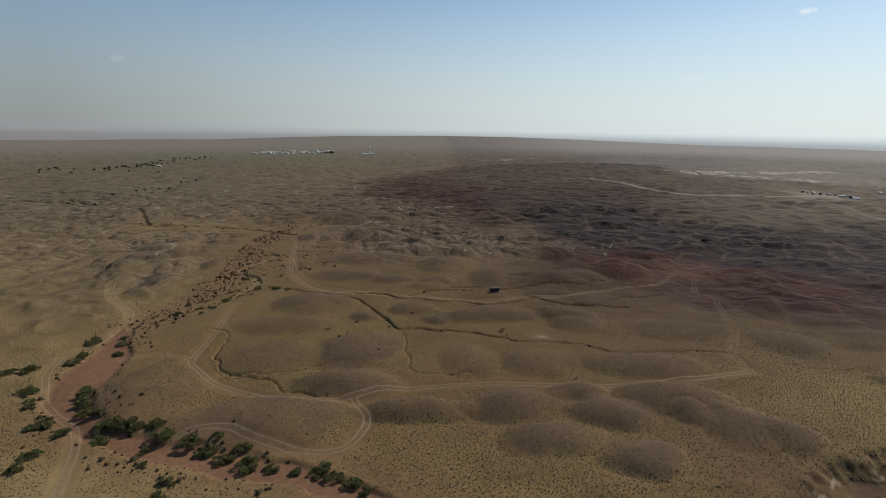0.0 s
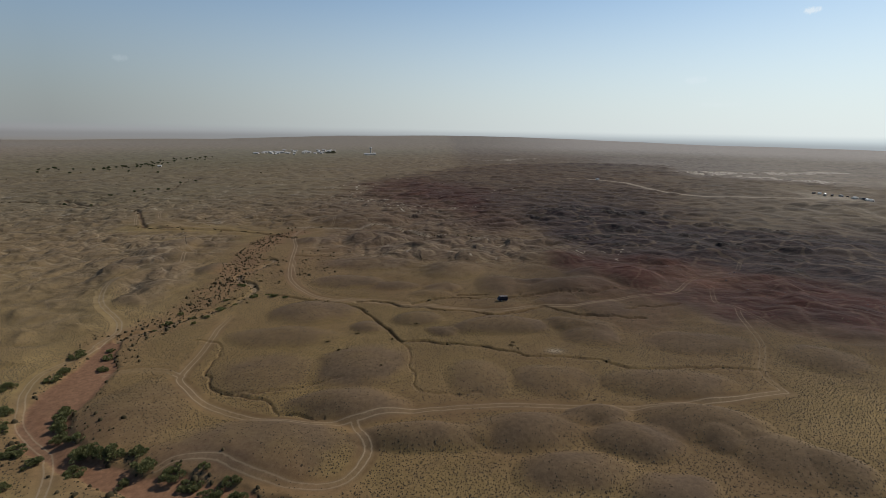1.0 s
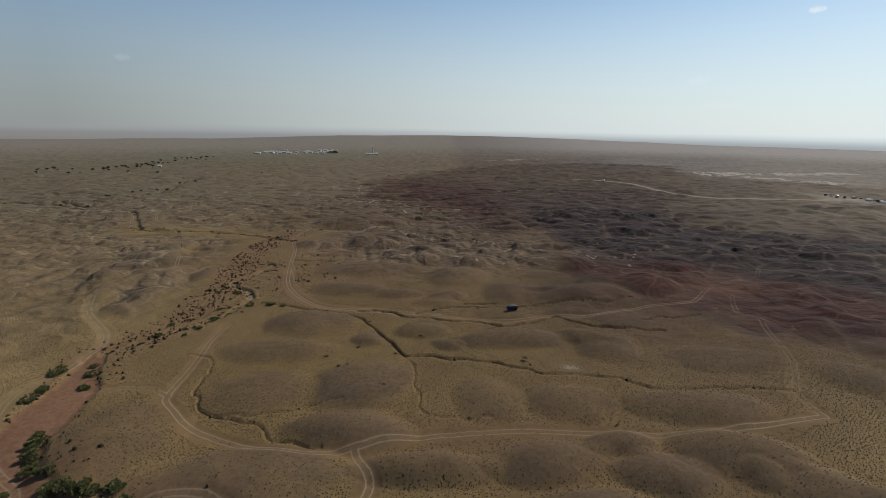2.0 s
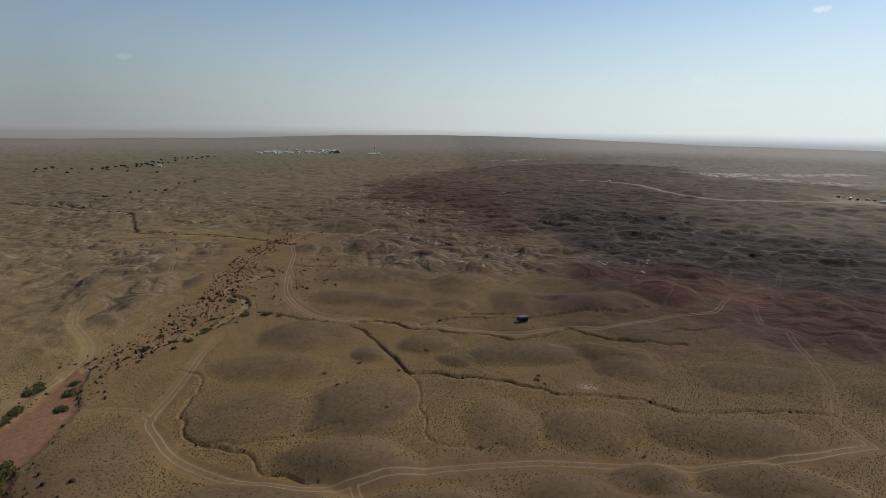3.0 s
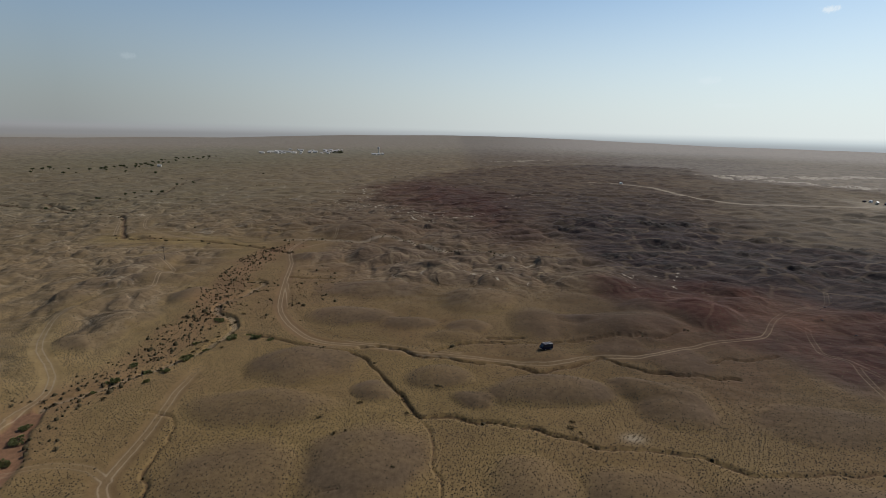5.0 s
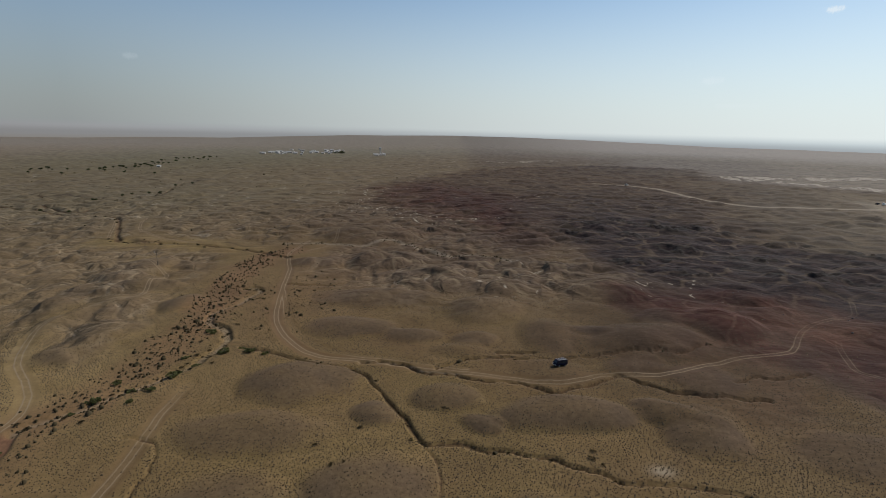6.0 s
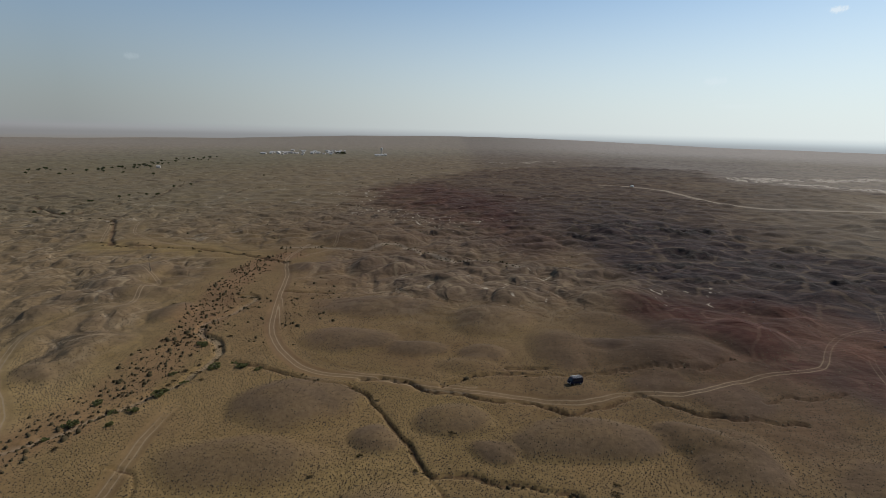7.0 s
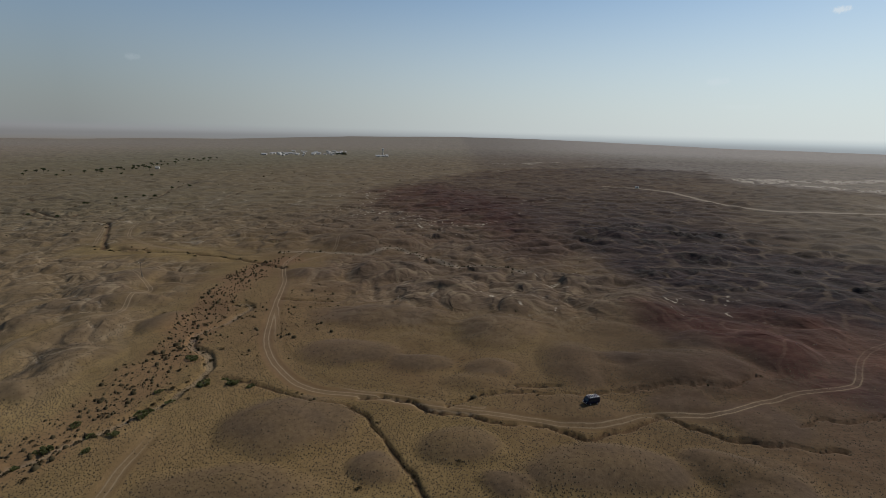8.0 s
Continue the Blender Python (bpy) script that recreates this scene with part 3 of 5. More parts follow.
    c["gully"], c["shoulder"] = gully, shoulder
    c["wadi"] = 1 - step(line_distance(x, y, LINES["wadi"], 8) + 1.5 * fbm(x, y, 6, 2, 95), 2.0, 4.5)

    pale = np.zeros_like(x)
    far_track = 0.75 * (1 - step(line_distance(x, y, TRACKS[-1][0], 12), 1.4, 4.8))
    for line, _ in TRACKS[-4:-1]:
        far_track = np.maximum(far_track, 0.28 * (1 - step(line_distance(x, y, line, 12), 1.0, 3.5)))
    c["dust"] = np.clip(np.maximum(0.32 * channel, far_track) + 0.42 * (1 - step(line_distance(x, y, LINES["wadi"], 12) + 1.2 * fbm(x, y, 7, 3, 94), 0.8, 2.4)) + 0.8 * blob(x, y, 395, 512, 18, 40) + 0.7 * blob(x, y, 33.5, 149.5, 2.5, 1.6), 0, 1)
    for key, w, s in (("row", 30, 1.0), ("row_b", 30, 0.95), ("north", 22, 0.6), ("side", 24, 0.35), ("quarry", 9, 0.45), ("wadi_b", 1.8, 0.4)):
        d = line_distance(x, y, LINES[key], w * 3) + w * 1.4 * fbm(x, y, w * 1.5, 3, 66)
        gate = -0.36 if w > 20 else -0.08
        pale = np.maximum(pale, s * (1 - step(d, w * 0.3, w)) * step(fbm(x, y, max(2.5, w * 0.4), 4, 67, 0.7), gate, gate + 0.32))
    pale = np.maximum(pale, 0.5 * bad * step(bill, 0.2, 0.05) * step(fbm(x, y, 40, 2, 91), -0.2, 0.25))
    seam = step(billow(bx, by, 11, 2, 92, 0.5), 0.2, 0.05)
    for key, w, s in (("outcrop", 14, 0.75), ("hills", 12, 0.75), ("red", 11, 0.75), ("outcrop_b", 9, 0.8), ("quarry", 34, 0.95)):
        pale = np.maximum(pale, s * seam * (1 - step(line_distance(x, y, LINES[key], w * 2) + w * fbm(x, y, w, 2, 93), w * 0.3, w)))
    pale = np.maximum(pale, 0.55 * step(cliff, 0.6, 0.75) * (1 - floor) * step(fbm(x, y, 6, 3, 68), -0.1, 0.15) + 0.45 * step(cliff, 0.3, 0.5) * step(cliff, 0.7, 0.5) * step(fbm(x, y, 4, 3, 68), 0.1, 0.3))
    pale = np.maximum(pale, 0.45 * fleck)
    c["pale"] = np.clip(pale, 0, 1)

    # tracks
    track, wear = np.full_like(x, 8.0), np.zeros_like(x)
    for line, s in TRACKS:
        d = line_distance(x, y, line, 8)
        wear = np.maximum(wear, s * (1.0 + 0.6 * fbm(x, y, 22, 3, 90)) * (1 - step(d, 1.7, 3.4)))
        track = np.minimum(track, d)
    wear = wear * (1 - 0.22 * step(x, -30, 15)) * (1 - 0.72 * step(x, 90, 108) * step(y, 200, 212))
    wear = wear * (1 - 0.9 * blob(x, y, -78, 184, 6, 13))
    z -= 0.14 * (1 - step(track, 1.0, 2.6))
    c["track"], c["wear"] = track, np.clip(wear, 0, 1)

    c["gravel"] = np.clip(gravel * (0.85 + 0.5 * fbm(x, y, 12, 3, 69)), 0, 1)
    # far ground greyed with distance: its own dull soil, and haze put into colour
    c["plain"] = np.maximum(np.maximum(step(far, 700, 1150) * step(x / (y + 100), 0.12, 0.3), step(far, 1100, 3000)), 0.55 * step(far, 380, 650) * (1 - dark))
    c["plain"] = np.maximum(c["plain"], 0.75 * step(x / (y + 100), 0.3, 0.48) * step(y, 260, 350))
    # paler still far out: a pale plain plus haze put into colour
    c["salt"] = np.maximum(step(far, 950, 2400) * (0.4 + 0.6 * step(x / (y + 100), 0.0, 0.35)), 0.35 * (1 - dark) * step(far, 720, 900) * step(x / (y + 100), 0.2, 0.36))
    c["bare"] = np.clip(blob(x, y, -72, 80, 40, 18) + 0.8 * blob(x, y, -118, 115, 22, 40) + 0.7 * blob(x, y, -140, 190, 55, 50) + 0.6 * blob(x, y, -195, 265, 75, 95) + 0.4 * blob(x, y, 100, 106, 32, 15), 0, 1)
    c["green"] = np.clip(blob(x, y, -640, 1250, 420, 620) + 0.8 * blob(x, y, -380, 1800, 620, 400) + 0.45 * blob(x, y, -330, 520, 190, 190), 0, 1)
    lush = np.clip(0.75 + 1.1 * fbm(x, y, 45, 3, 70), 0, 1) * (1 - 0.75 * c["gravel"]) * (1 - 0.8 * c["dark"]) * (1 - c["sand"]) * (1 - wear) * (1 - 0.7 * bad) * (1 - 0.6 * step(far, 380, 700))
    c["lush"] = np.clip(np.maximum(lush + 0.35 * hollow * (1 - wear) * (1 - c["dark"]), 0.5 * shoulder * (1 - gully) * step(y, 260, 220)), 0, 1)

    # the far plain, to a low rim
    az = np.degrees(np.arctan2(x, y))
    rim = np.interp(az, (-180, -60, -36, -24, -12, 0, 6, 14, 26, 50, 180), (-30, -46, -42, -24, 18, 34, 34, 24, 2, -14, -30))
    s = step(far, 1700, 4700)
    z = z * (1 - s) + (rim + 5 * fbm(x, y, 700, 3, 81)) * s
    return z, c


# ---- ground: one round sheet, finer where the ground is near ----
CX, CY = -6.0, -30.0
rays = np.radians(np.concatenate([np.arange(-48, 48, 0.11), np.arange(48, 312, 4.0)]))
rings = np.concatenate([np.array([8, 20, 35, 50, 62, 74, 84, 92, 98]), 100 * np.exp(np.arange(0, math.log(6.5), 0.0032)), 650 * np.exp(np.arange(0, math.log(7.48), 0.0055)), [4900]])
RR, AA = np.meshgrid(rings, rays, indexing="ij")
gx, gy = (CX + RR * np.sin(AA)).ravel(), (CY + RR * np.cos(AA)).ravel()
gz, cover = terrain(gx, gy)
n_ring, n_ray = len(rings), len(rays)
verts = np.column_stack([gx, gy, gz])
verts = np.vstack([verts, [CX, CY, float(terrain([CX], [CY])[0][0])]])
i, j = np.meshgrid(np.arange(n_ring - 1), np.arange(n_ray), indexing="ij")
j2 = (j + 1) % n_ray
quads = np.stack([i * n_ray + j, i * n_ray + j2, (i + 1) * n_ray + j2, (i + 1) * n_ray + j], -1).reshape(-1, 4)
jj = np.arange(n_ray)
cap = np.stack([np.full(n_ray, len(verts) - 1), (jj + 1) % n_ray, jj], -1)
me = bpy.data.meshes.new("ground")
me.vertices.add(len(verts))
me.vertices.foreach_set("co", verts.astype(np.float32).ravel())
loops = np.concatenate([quads[:, ::-1].ravel(), cap[:, ::-1].ravel()])
me.loops.add(len(loops))
me.loops.foreach_set("vertex_index", loops.astype(np.int32))
starts = np.concatenate([np.arange(len(quads)) * 4, len(quads) * 4 + np.arange(len(cap)) * 3])
me.polygons.add(len(starts))
me.polygons.foreach_set("loop_start", starts.astype(np.int32))
me.polygons.foreach_set("use_smooth", np.ones(len(starts), bool))
me.update(calc_edges=True)
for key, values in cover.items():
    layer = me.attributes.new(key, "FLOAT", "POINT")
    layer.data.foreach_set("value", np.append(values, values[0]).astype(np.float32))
ground = tagged(new("ground", me), "dry steppe of ochre soil, gravel mounds, gullies and dirt tracks", "ground", kind="structure")


def on_sheet(values, x, y):
    """Values of the sheet's points, read off between them at any places."""
    x, y = np.asarray(x, float) - CX, np.asarray(y, float) - CY
    r, ang = np.hypot(x, y), np.arctan2(x, y)
    ang = np.where(ang < rays[0], ang + 2 * np.pi, ang)
    ri = np.clip(np.searchsorted(rings, r) - 1, 0, n_ring - 2)
    ai = np.clip(np.searchsorted(rays, ang) - 1, 0, n_ray - 2)
    u = np.clip((r - rings[ri]) / (rings[ri + 1] - rings[ri]), 0, 1)
    v = np.clip((ang - rays[ai]) / (rays[ai + 1] - rays[ai]), 0, 1)
    g = values.reshape(n_ring, n_ray)
    return (g[ri, ai] * (1 - v) + g[ri, ai + 1] * v) * (1 - u) + (g[ri + 1, ai] * (1 - v) + g[ri + 1, ai + 1] * v) * u


def height(x, y):
    return float(on_sheet(gz, [x], [y])[0])


def ground_material():
    m, nt, out = mat_new("steppe_soil")
    k = Net(nt)
    broad, patch, fine, tiny = k.noise(0.012, 4), k.noise(0.09, 4, 0.6), k.noise(0.9, 5, 0.65), k.noise(5.0, 4, 0.7)
    soil = k.mix(k.ramp(patch, 0.35, 0.65), (0.141, 0.085, 0.038), (0.175, 0.108, 0.049))
    soil = k.mix(k.ramp(broad, 0.4, 0.62), soil, (0.150, 0.090, 0.045))
    grass = k.mix(k.ramp(fine, 0.3, 0.7), (0.177, 0.118, 0.046), (0.230, 0.155, 0.062))
    col = k.mix(k.math("MULTIPLY", k.attr("lush"), 0.8), soil, grass)
    col = k.mix(k.math("MULTIPLY", k.attr("bare"), 0.8), col, k.mix(k.ramp(patch, 0.35, 0.65), (0.258, 0.178, 0.074), (0.315, 0.220, 0.098)))
    # stony slopes of the mounds
    stones = k.mix(k.ramp(fine, 0.3, 0.7), (0.091, 0.0615, 0.038), (0.117, 0.080, 0.049))
    col = k.mix(k.math("MULTIPLY", k.attr("gravel"), 0.85), col, stones)
    # greyer far soil, distance haze mixed into its base colour
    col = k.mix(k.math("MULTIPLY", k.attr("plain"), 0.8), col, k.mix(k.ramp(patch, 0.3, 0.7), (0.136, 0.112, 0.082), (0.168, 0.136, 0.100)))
    col = k.mix(k.math("MULTIPLY", k.attr("worn"), 0.6), col, k.mix(k.ramp(patch, 0.35, 0.65), (0.124, 0.086, 0.056), (0.168, 0.118, 0.077)))
    # dry runnels that drain the worn hills and the far plain
    bent = k.flat(0.06, 22.0)
    net, net_small, net_far = k.edges(0.065, bent), k.edges(0.17, bent), k.edges(0.02, k.flat(0.02, 70.0))
    here = k.ramp(k.noise(0.045, 3), 0.36, 0.58)
    runnel = k.math("MULTIPLY", k.math("MULTIPLY", k.ramp(net, 0.025, 0.10, 1.0, 0.0), k.attr("worn")), here)
    col = k.mix(k.math("MULTIPLY", runnel, 0.75), col, (0.270, 0.198, 0.122))
    runnel = k.math("MULTIPLY", k.math("MULTIPLY", k.ramp(net_small, 0.03, 0.10, 1.0, 0.0), k.attr("worn")), k.ramp(patch, 0.45, 0.62))
    col = k.mix(k.math("MULTIPLY", runnel, 0.6), col, (0.062, 0.042, 0.025))
    runnel = k.math("MULTIPLY", k.math("MULTIPLY", k.ramp(net_far, 0.012, 0.06, 1.0, 0.0), k.attr("plain")), k.ramp(k.noise(0.012, 3), 0.42, 0.6))
    col = k.mix(k.math("MULTIPLY", runnel, 0.65), col, (0.060, 0.045, 0.028))
    # pans and stony patches of the far plain
    pan = k.math("MULTIPLY", k.ramp(k.noise(0.024, 6, 0.72), 0.53, 0.62), k.attr("plain"))
    col = k.mix(k.math("MULTIPLY", pan, 0.6), col, (0.225, 0.180, 0.130))
    pan = k.math("MULTIPLY", k.ramp(k.noise(0.031, 6, 0.72, None, 0.4), 0.55, 0.63), k.attr("plain"))
    col = k.mix(k.math("MULTIPLY", pan, 0.6), col, (0.072, 0.054, 0.038))
    col = k.mix(k.math("MULTIPLY", k.attr("green"), 0.5), col, (0.112, 0.108, 0.060))
    rock = k.mix(k.ramp(k.noise(0.35, 5, 0.65, k.stretch(0.4, 1, 1, 53)), 0.35, 0.68), (0.018, 0.012, 0.013), (0.056, 0.036, 0.031))
    rock = k.mix(k.ramp(k.noise(0.05, 5, 0.62, k.stretch(0.35, 1, 1, 53)), 0.46, 0.66, 0.0, 0.4), rock, (0.088, 0.063, 0.046))
    col = k.mix(k.attr("dark"), col, rock)
    runnel = k.math("MULTIPLY", k.math("MULTIPLY", k.ramp(k.edges(0.05, k.flat(0.04, 30.0)), 0.02, 0.09, 1.0, 0.0), k.attr("dark")), here)
    col = k.mix(k.math("MULTIPLY", runnel, 0.5), col, (0.150, 0.106, 0.066))
    col = k.mix(k.math("MULTIPLY", k.attr("crag"), 0.75), col, k.mix(k.ramp(fine, 0.3, 0.7), (0.016, 0.014, 0.013), (0.042, 0.034, 0.028)))
    col = k.mix(k.math("MULTIPLY", k.attr("vein"), 0.3), col, (0.146, 0.100, 0.056))
    rust = k.mix(k.ramp(patch, 0.3, 0.7), (0.038, 0.0145, 0.011), (0.070, 0.025, 0.017))
    col = k.mix(k.math("MULTIPLY", k.attr("red"), 0.92), col, rust)
    runnel = k.math("MULTIPLY", k.math("MULTIPLY", k.ramp(net, 0.02, 0.075, 1.0, 0.0), k.attr("red")), here)
    col = k.mix(k.math("MULTIPLY", runnel, 0.28), col, (0.165, 0.100, 0.066))
    bed = k.mix(k.ramp(fine, 0.3, 0.7), (0.171, 0.088, 0.048), (0.219, 0.118, 0.067))
    col = k.mix(k.attr("sand"), col, bed)
    chalk = k.mix(k.ramp(fine, 0.35, 0.65), (0.290, 0.235, 0.170), (0.460, 0.395, 0.310))
    col = k.mix(k.math("MULTIPLY", k.attr("wash"), 0.7), col, (0.052, 0.036, 0.022))
    col = k.mix(k.math("MULTIPLY", k.attr("dust"), 0.9), col, (0.350, 0.285, 0.212))
    col = k.mix(k.ramp(k.math("ADD", k.attr("pale"), k.math("SUBTRACT", k.noise(0.5, 4, 0.65), 0.5)), 0.2, 0.9), col, chalk)
    # broad stains that break up the plain
    streak = k.noise(0.035, 6, 0.68, None, 0.6)
    shade = k.ramp(streak, 0.34, 0.66, 0.87, 1.13, smooth=False)
    g0 = nt.nodes.new("ShaderNodeCombineColor")
    for n in range(3):
        nt.links.new(shade, g0.inputs[n])
    col = k.mix(1.0, col, g0.outputs[0], "MULTIPLY")
    # the pale plain, with distance haze put into its base colour
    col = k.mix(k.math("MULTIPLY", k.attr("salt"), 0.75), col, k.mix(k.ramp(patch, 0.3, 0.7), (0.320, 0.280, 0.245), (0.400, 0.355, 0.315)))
    # low plants, too small to tell apart
    dots = k.ramp(k.math("ADD", k.voronoi(0.8), k.math("MULTIPLY", tiny, 0.12)), 0.22, 0.34, 1.0, 0.0)
    dots = k.math("MULTIPLY", dots, k.ramp(k.math("ADD", k.attr("wear"), k.attr("sand")), 0.1, 0.6, 0.55, 0.0))
    dots = k.math("MULTIPLY", dots, k.ramp(k.attr("gravel"), 0.1, 0.8, 1.0, 0.35))
    col = k.mix(dots, col, (0.046, 0.032, 0.019))
    # wheel ruts
    t = k.math("ADD", k.attr("track"), k.math("MULTIPLY", k.math("SUBTRACT", fine, 0.5), 0.5))
    verge = k.math("MULTIPLY", k.ramp(t, 0.8, 1.5, 1.0, 0.0), k.attr("wear"))
    dust = k.mix(k.ramp(fine, 0.3, 0.7), (0.185, 0.132, 0.080), (0.225, 0.163, 0.102))
    col = k.mix(k.math("MULTIPLY", verge, 0.22), col, dust)
    rut = k.ramp(k.math("ABSOLUTE", k.math("SUBTRACT", t, 0.72)), 0.06, 0.27, 1.0, 0.0)
    col = k.mix(k.math("MULTIPLY", k.math("MULTIPLY", rut, k.attr("wear")), 0.75), col, (0.275, 0.202, 0.126))
    # gully lines darker: red-brown earth, with the banks' shade put into colour
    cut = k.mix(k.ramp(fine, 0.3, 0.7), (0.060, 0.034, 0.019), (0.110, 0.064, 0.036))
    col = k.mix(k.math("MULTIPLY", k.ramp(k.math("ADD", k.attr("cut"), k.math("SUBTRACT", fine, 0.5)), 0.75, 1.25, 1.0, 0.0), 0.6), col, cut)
    grit = k.ramp(k.math("ADD", k.math("MULTIPLY", tiny, 0.6), k.math("MULTIPLY", fine, 0.4)), 0.3, 0.7, 0.64, 0.90, smooth=False)
    g = nt.nodes.new("ShaderNodeCombineColor")
    for n in range(3):
        nt.links.new(grit, g.inputs[n])
    col = k.mix(1.0, col, g.outputs[0], "MULTIPLY")
    spur = k.math("ADD", k.ramp(net, 0.0, 0.42, 0.0, 1.5), k.ramp(net_small, 0.0, 0.4, 0.0, 0.45))
    nrm = k.bump(k.math("MULTIPLY", spur, k.math("MAXIMUM", k.attr("worn"), k.math("MULTIPLY", k.attr("red"), 0.6))), 0.55, 1.0)
    layer = k.noise(0.10, 5, 0.6, k.stretch(0.3, 1, 1, 53))
    nrm = k.bump(k.math("MULTIPLY", layer, k.attr("dark")), 0.5, 3.0, nrm)
    nrm = k.bump(fine, 0.25, 0.12, nrm)
    nrm = k.bump(tiny, 0.5, 0.05, nrm)
    nt.links.new(k.bsdf(col, 0.95, 0.0, nrm, 0.1), out.inputs["Surface"])
    return m


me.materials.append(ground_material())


# ---- far haze: a ring of hazy distance beyond the plain ----
def haze_ring():
    m, nt, out = mat_new("hazy_distance")
    k = Net(nt)
    sep = nt.nodes.new("ShaderNodeSeparateXYZ")
    nt.links.new(k.obj, sep.inputs[0])
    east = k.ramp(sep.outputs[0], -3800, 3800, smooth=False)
    # haze put into the ring's glow, brighter and bluer to the east
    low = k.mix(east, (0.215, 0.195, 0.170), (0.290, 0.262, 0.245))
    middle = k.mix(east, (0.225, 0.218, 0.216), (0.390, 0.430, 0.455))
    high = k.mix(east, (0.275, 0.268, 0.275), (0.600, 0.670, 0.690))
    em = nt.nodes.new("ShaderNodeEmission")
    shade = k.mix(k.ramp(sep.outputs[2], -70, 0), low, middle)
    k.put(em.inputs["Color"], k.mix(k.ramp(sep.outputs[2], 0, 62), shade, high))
    clear = nt.nodes.new("ShaderNodeBsdfTransparent")
    mixer = nt.nodes.new("ShaderNodeMixShader")
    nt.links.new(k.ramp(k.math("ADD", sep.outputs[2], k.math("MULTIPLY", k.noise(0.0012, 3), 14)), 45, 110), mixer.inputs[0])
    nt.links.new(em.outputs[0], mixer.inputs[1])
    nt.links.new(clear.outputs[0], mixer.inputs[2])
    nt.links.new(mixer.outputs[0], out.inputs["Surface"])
    bm = bmesh.new()
    ring = []
    for n in range(180):
        ang = 2 * math.pi * n / 180
        ring.append([bm.verts.new((4905 * math.sin(ang) + CX, 4905 * math.cos(ang) + CY, zz)) for zz in (-160, 0, 130)])
    for n in range(180):
        p, q = ring[n], ring[(n + 1) % 180]
        for r in range(2):
            bm.faces.new((p[r], q[r], q[r + 1], p[r + 1]))
    mesh = bpy.data.meshes.new("backdrop")
    bm.to_mesh(mesh)
    bm.free()
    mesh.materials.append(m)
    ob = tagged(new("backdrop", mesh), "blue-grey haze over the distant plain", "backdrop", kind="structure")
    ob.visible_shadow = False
    return ob


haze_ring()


# ---- things ----
def part(name, bm, material, parent=None, label=""):
    mesh = bpy.data.meshes.new(name)
    bm.to_mesh(mesh)
    bm.free()
    mesh.materials.append(material)
    ob = new(name, mesh)
    if parent is not None:
        ob.parent = parent
    return tagged(ob, label)


def box(bm, lo, hi, bevel=0.0, seg=2, m=None):
    """A box from corner to corner, with rounded edges."""
    c = [(p + q) / 2 for p, q in zip(lo, hi)]
    s = [abs(q - p) for p, q in zip(lo, hi)]
    made = bmesh.ops.create_cube(bm, size=1, matrix=(m or Matrix()) @ Matrix.Translation(c) @ Matrix.Diagonal((*s, 1)))
    if bevel:
        es = list({e for v in made["verts"] for e in v.link_edges})
        bmesh.ops.bevel(bm, geom=es, offset=bevel, segments=seg, affect="EDGES", profile=0.6)


def rod(bm, p, q, r1, r2, sides=6):
    """A tapered rod from p to q."""
    p, q = Vector(p), Vector(q)
    d = q - p
    m = Matrix.Translation((p + q) / 2) @ d.to_track_quat("Z", "Y").to_matrix().to_4x4()
    bmesh.ops.create_cone(bm, cap_ends=True, segments=sides, radius1=r1, radius2=r2, depth=d.length, matrix=m)


def leaf_material(name, c1, c2):
    """Leaves: matt, a little light coming through, each spray of its own tone."""
    m, nt, out = mat_new(name)
    k = Net(nt)
    tone = nt.nodes.new("ShaderNodeNewGeometry").outputs["Random Per Island"]
    col = k.mix(tone, c1, c2)
    thin = nt.nodes.new("ShaderNodeBsdfTranslucent")
    nt.links.new(col, thin.inputs["Color"])
    both = nt.nodes.new("ShaderNodeMixShader")
    both.inputs[0].default_value = 0.4
    nt.links.new(k.bsdf(col, 0.85, 0, None, 0.1), both.inputs[1])
    nt.links.new(thin.outputs[0], both.inputs[2])
    nt.links.new(both.outputs[0], out.inputs["Surface"])
    return m


LEAF = leaf_material("tamarisk_leaf", (0.105, 0.108, 0.042), (0.175, 0.168, 0.072))
LEAF_DRY = leaf_material("dry_scrub_leaf", (0.052, 0.042, 0.022), (0.092, 0.070, 0.038))
LEAF_ELM = leaf_material("elm_leaf", (0.040, 0.048, 0.022), (0.080, 0.086, 0.040))
BARK = surface("grey_bark", (0.10, 0.080, 0.062), (0.17, 0.14, 0.11), 6, 0.9, bump=0.4)
TUFT = surface("wormwood_tuft", (0.038, 0.026, 0.012), (0.068, 0.046, 0.022), 0.4, 0.9, random_by="island")
ROCK_DARK = surface("dark_slate_rock", (0.040, 0.035, 0.036), (0.085, 0.070, 0.065), 1.2, 0.85, bump=0.5, random_by="island")
ROCK_PALE = surface("pale_chalk_rock", (0.22, 0.18, 0.135), (0.36, 0.31, 0.25), 1.2, 0.9, bump=0.4, random_by="island")


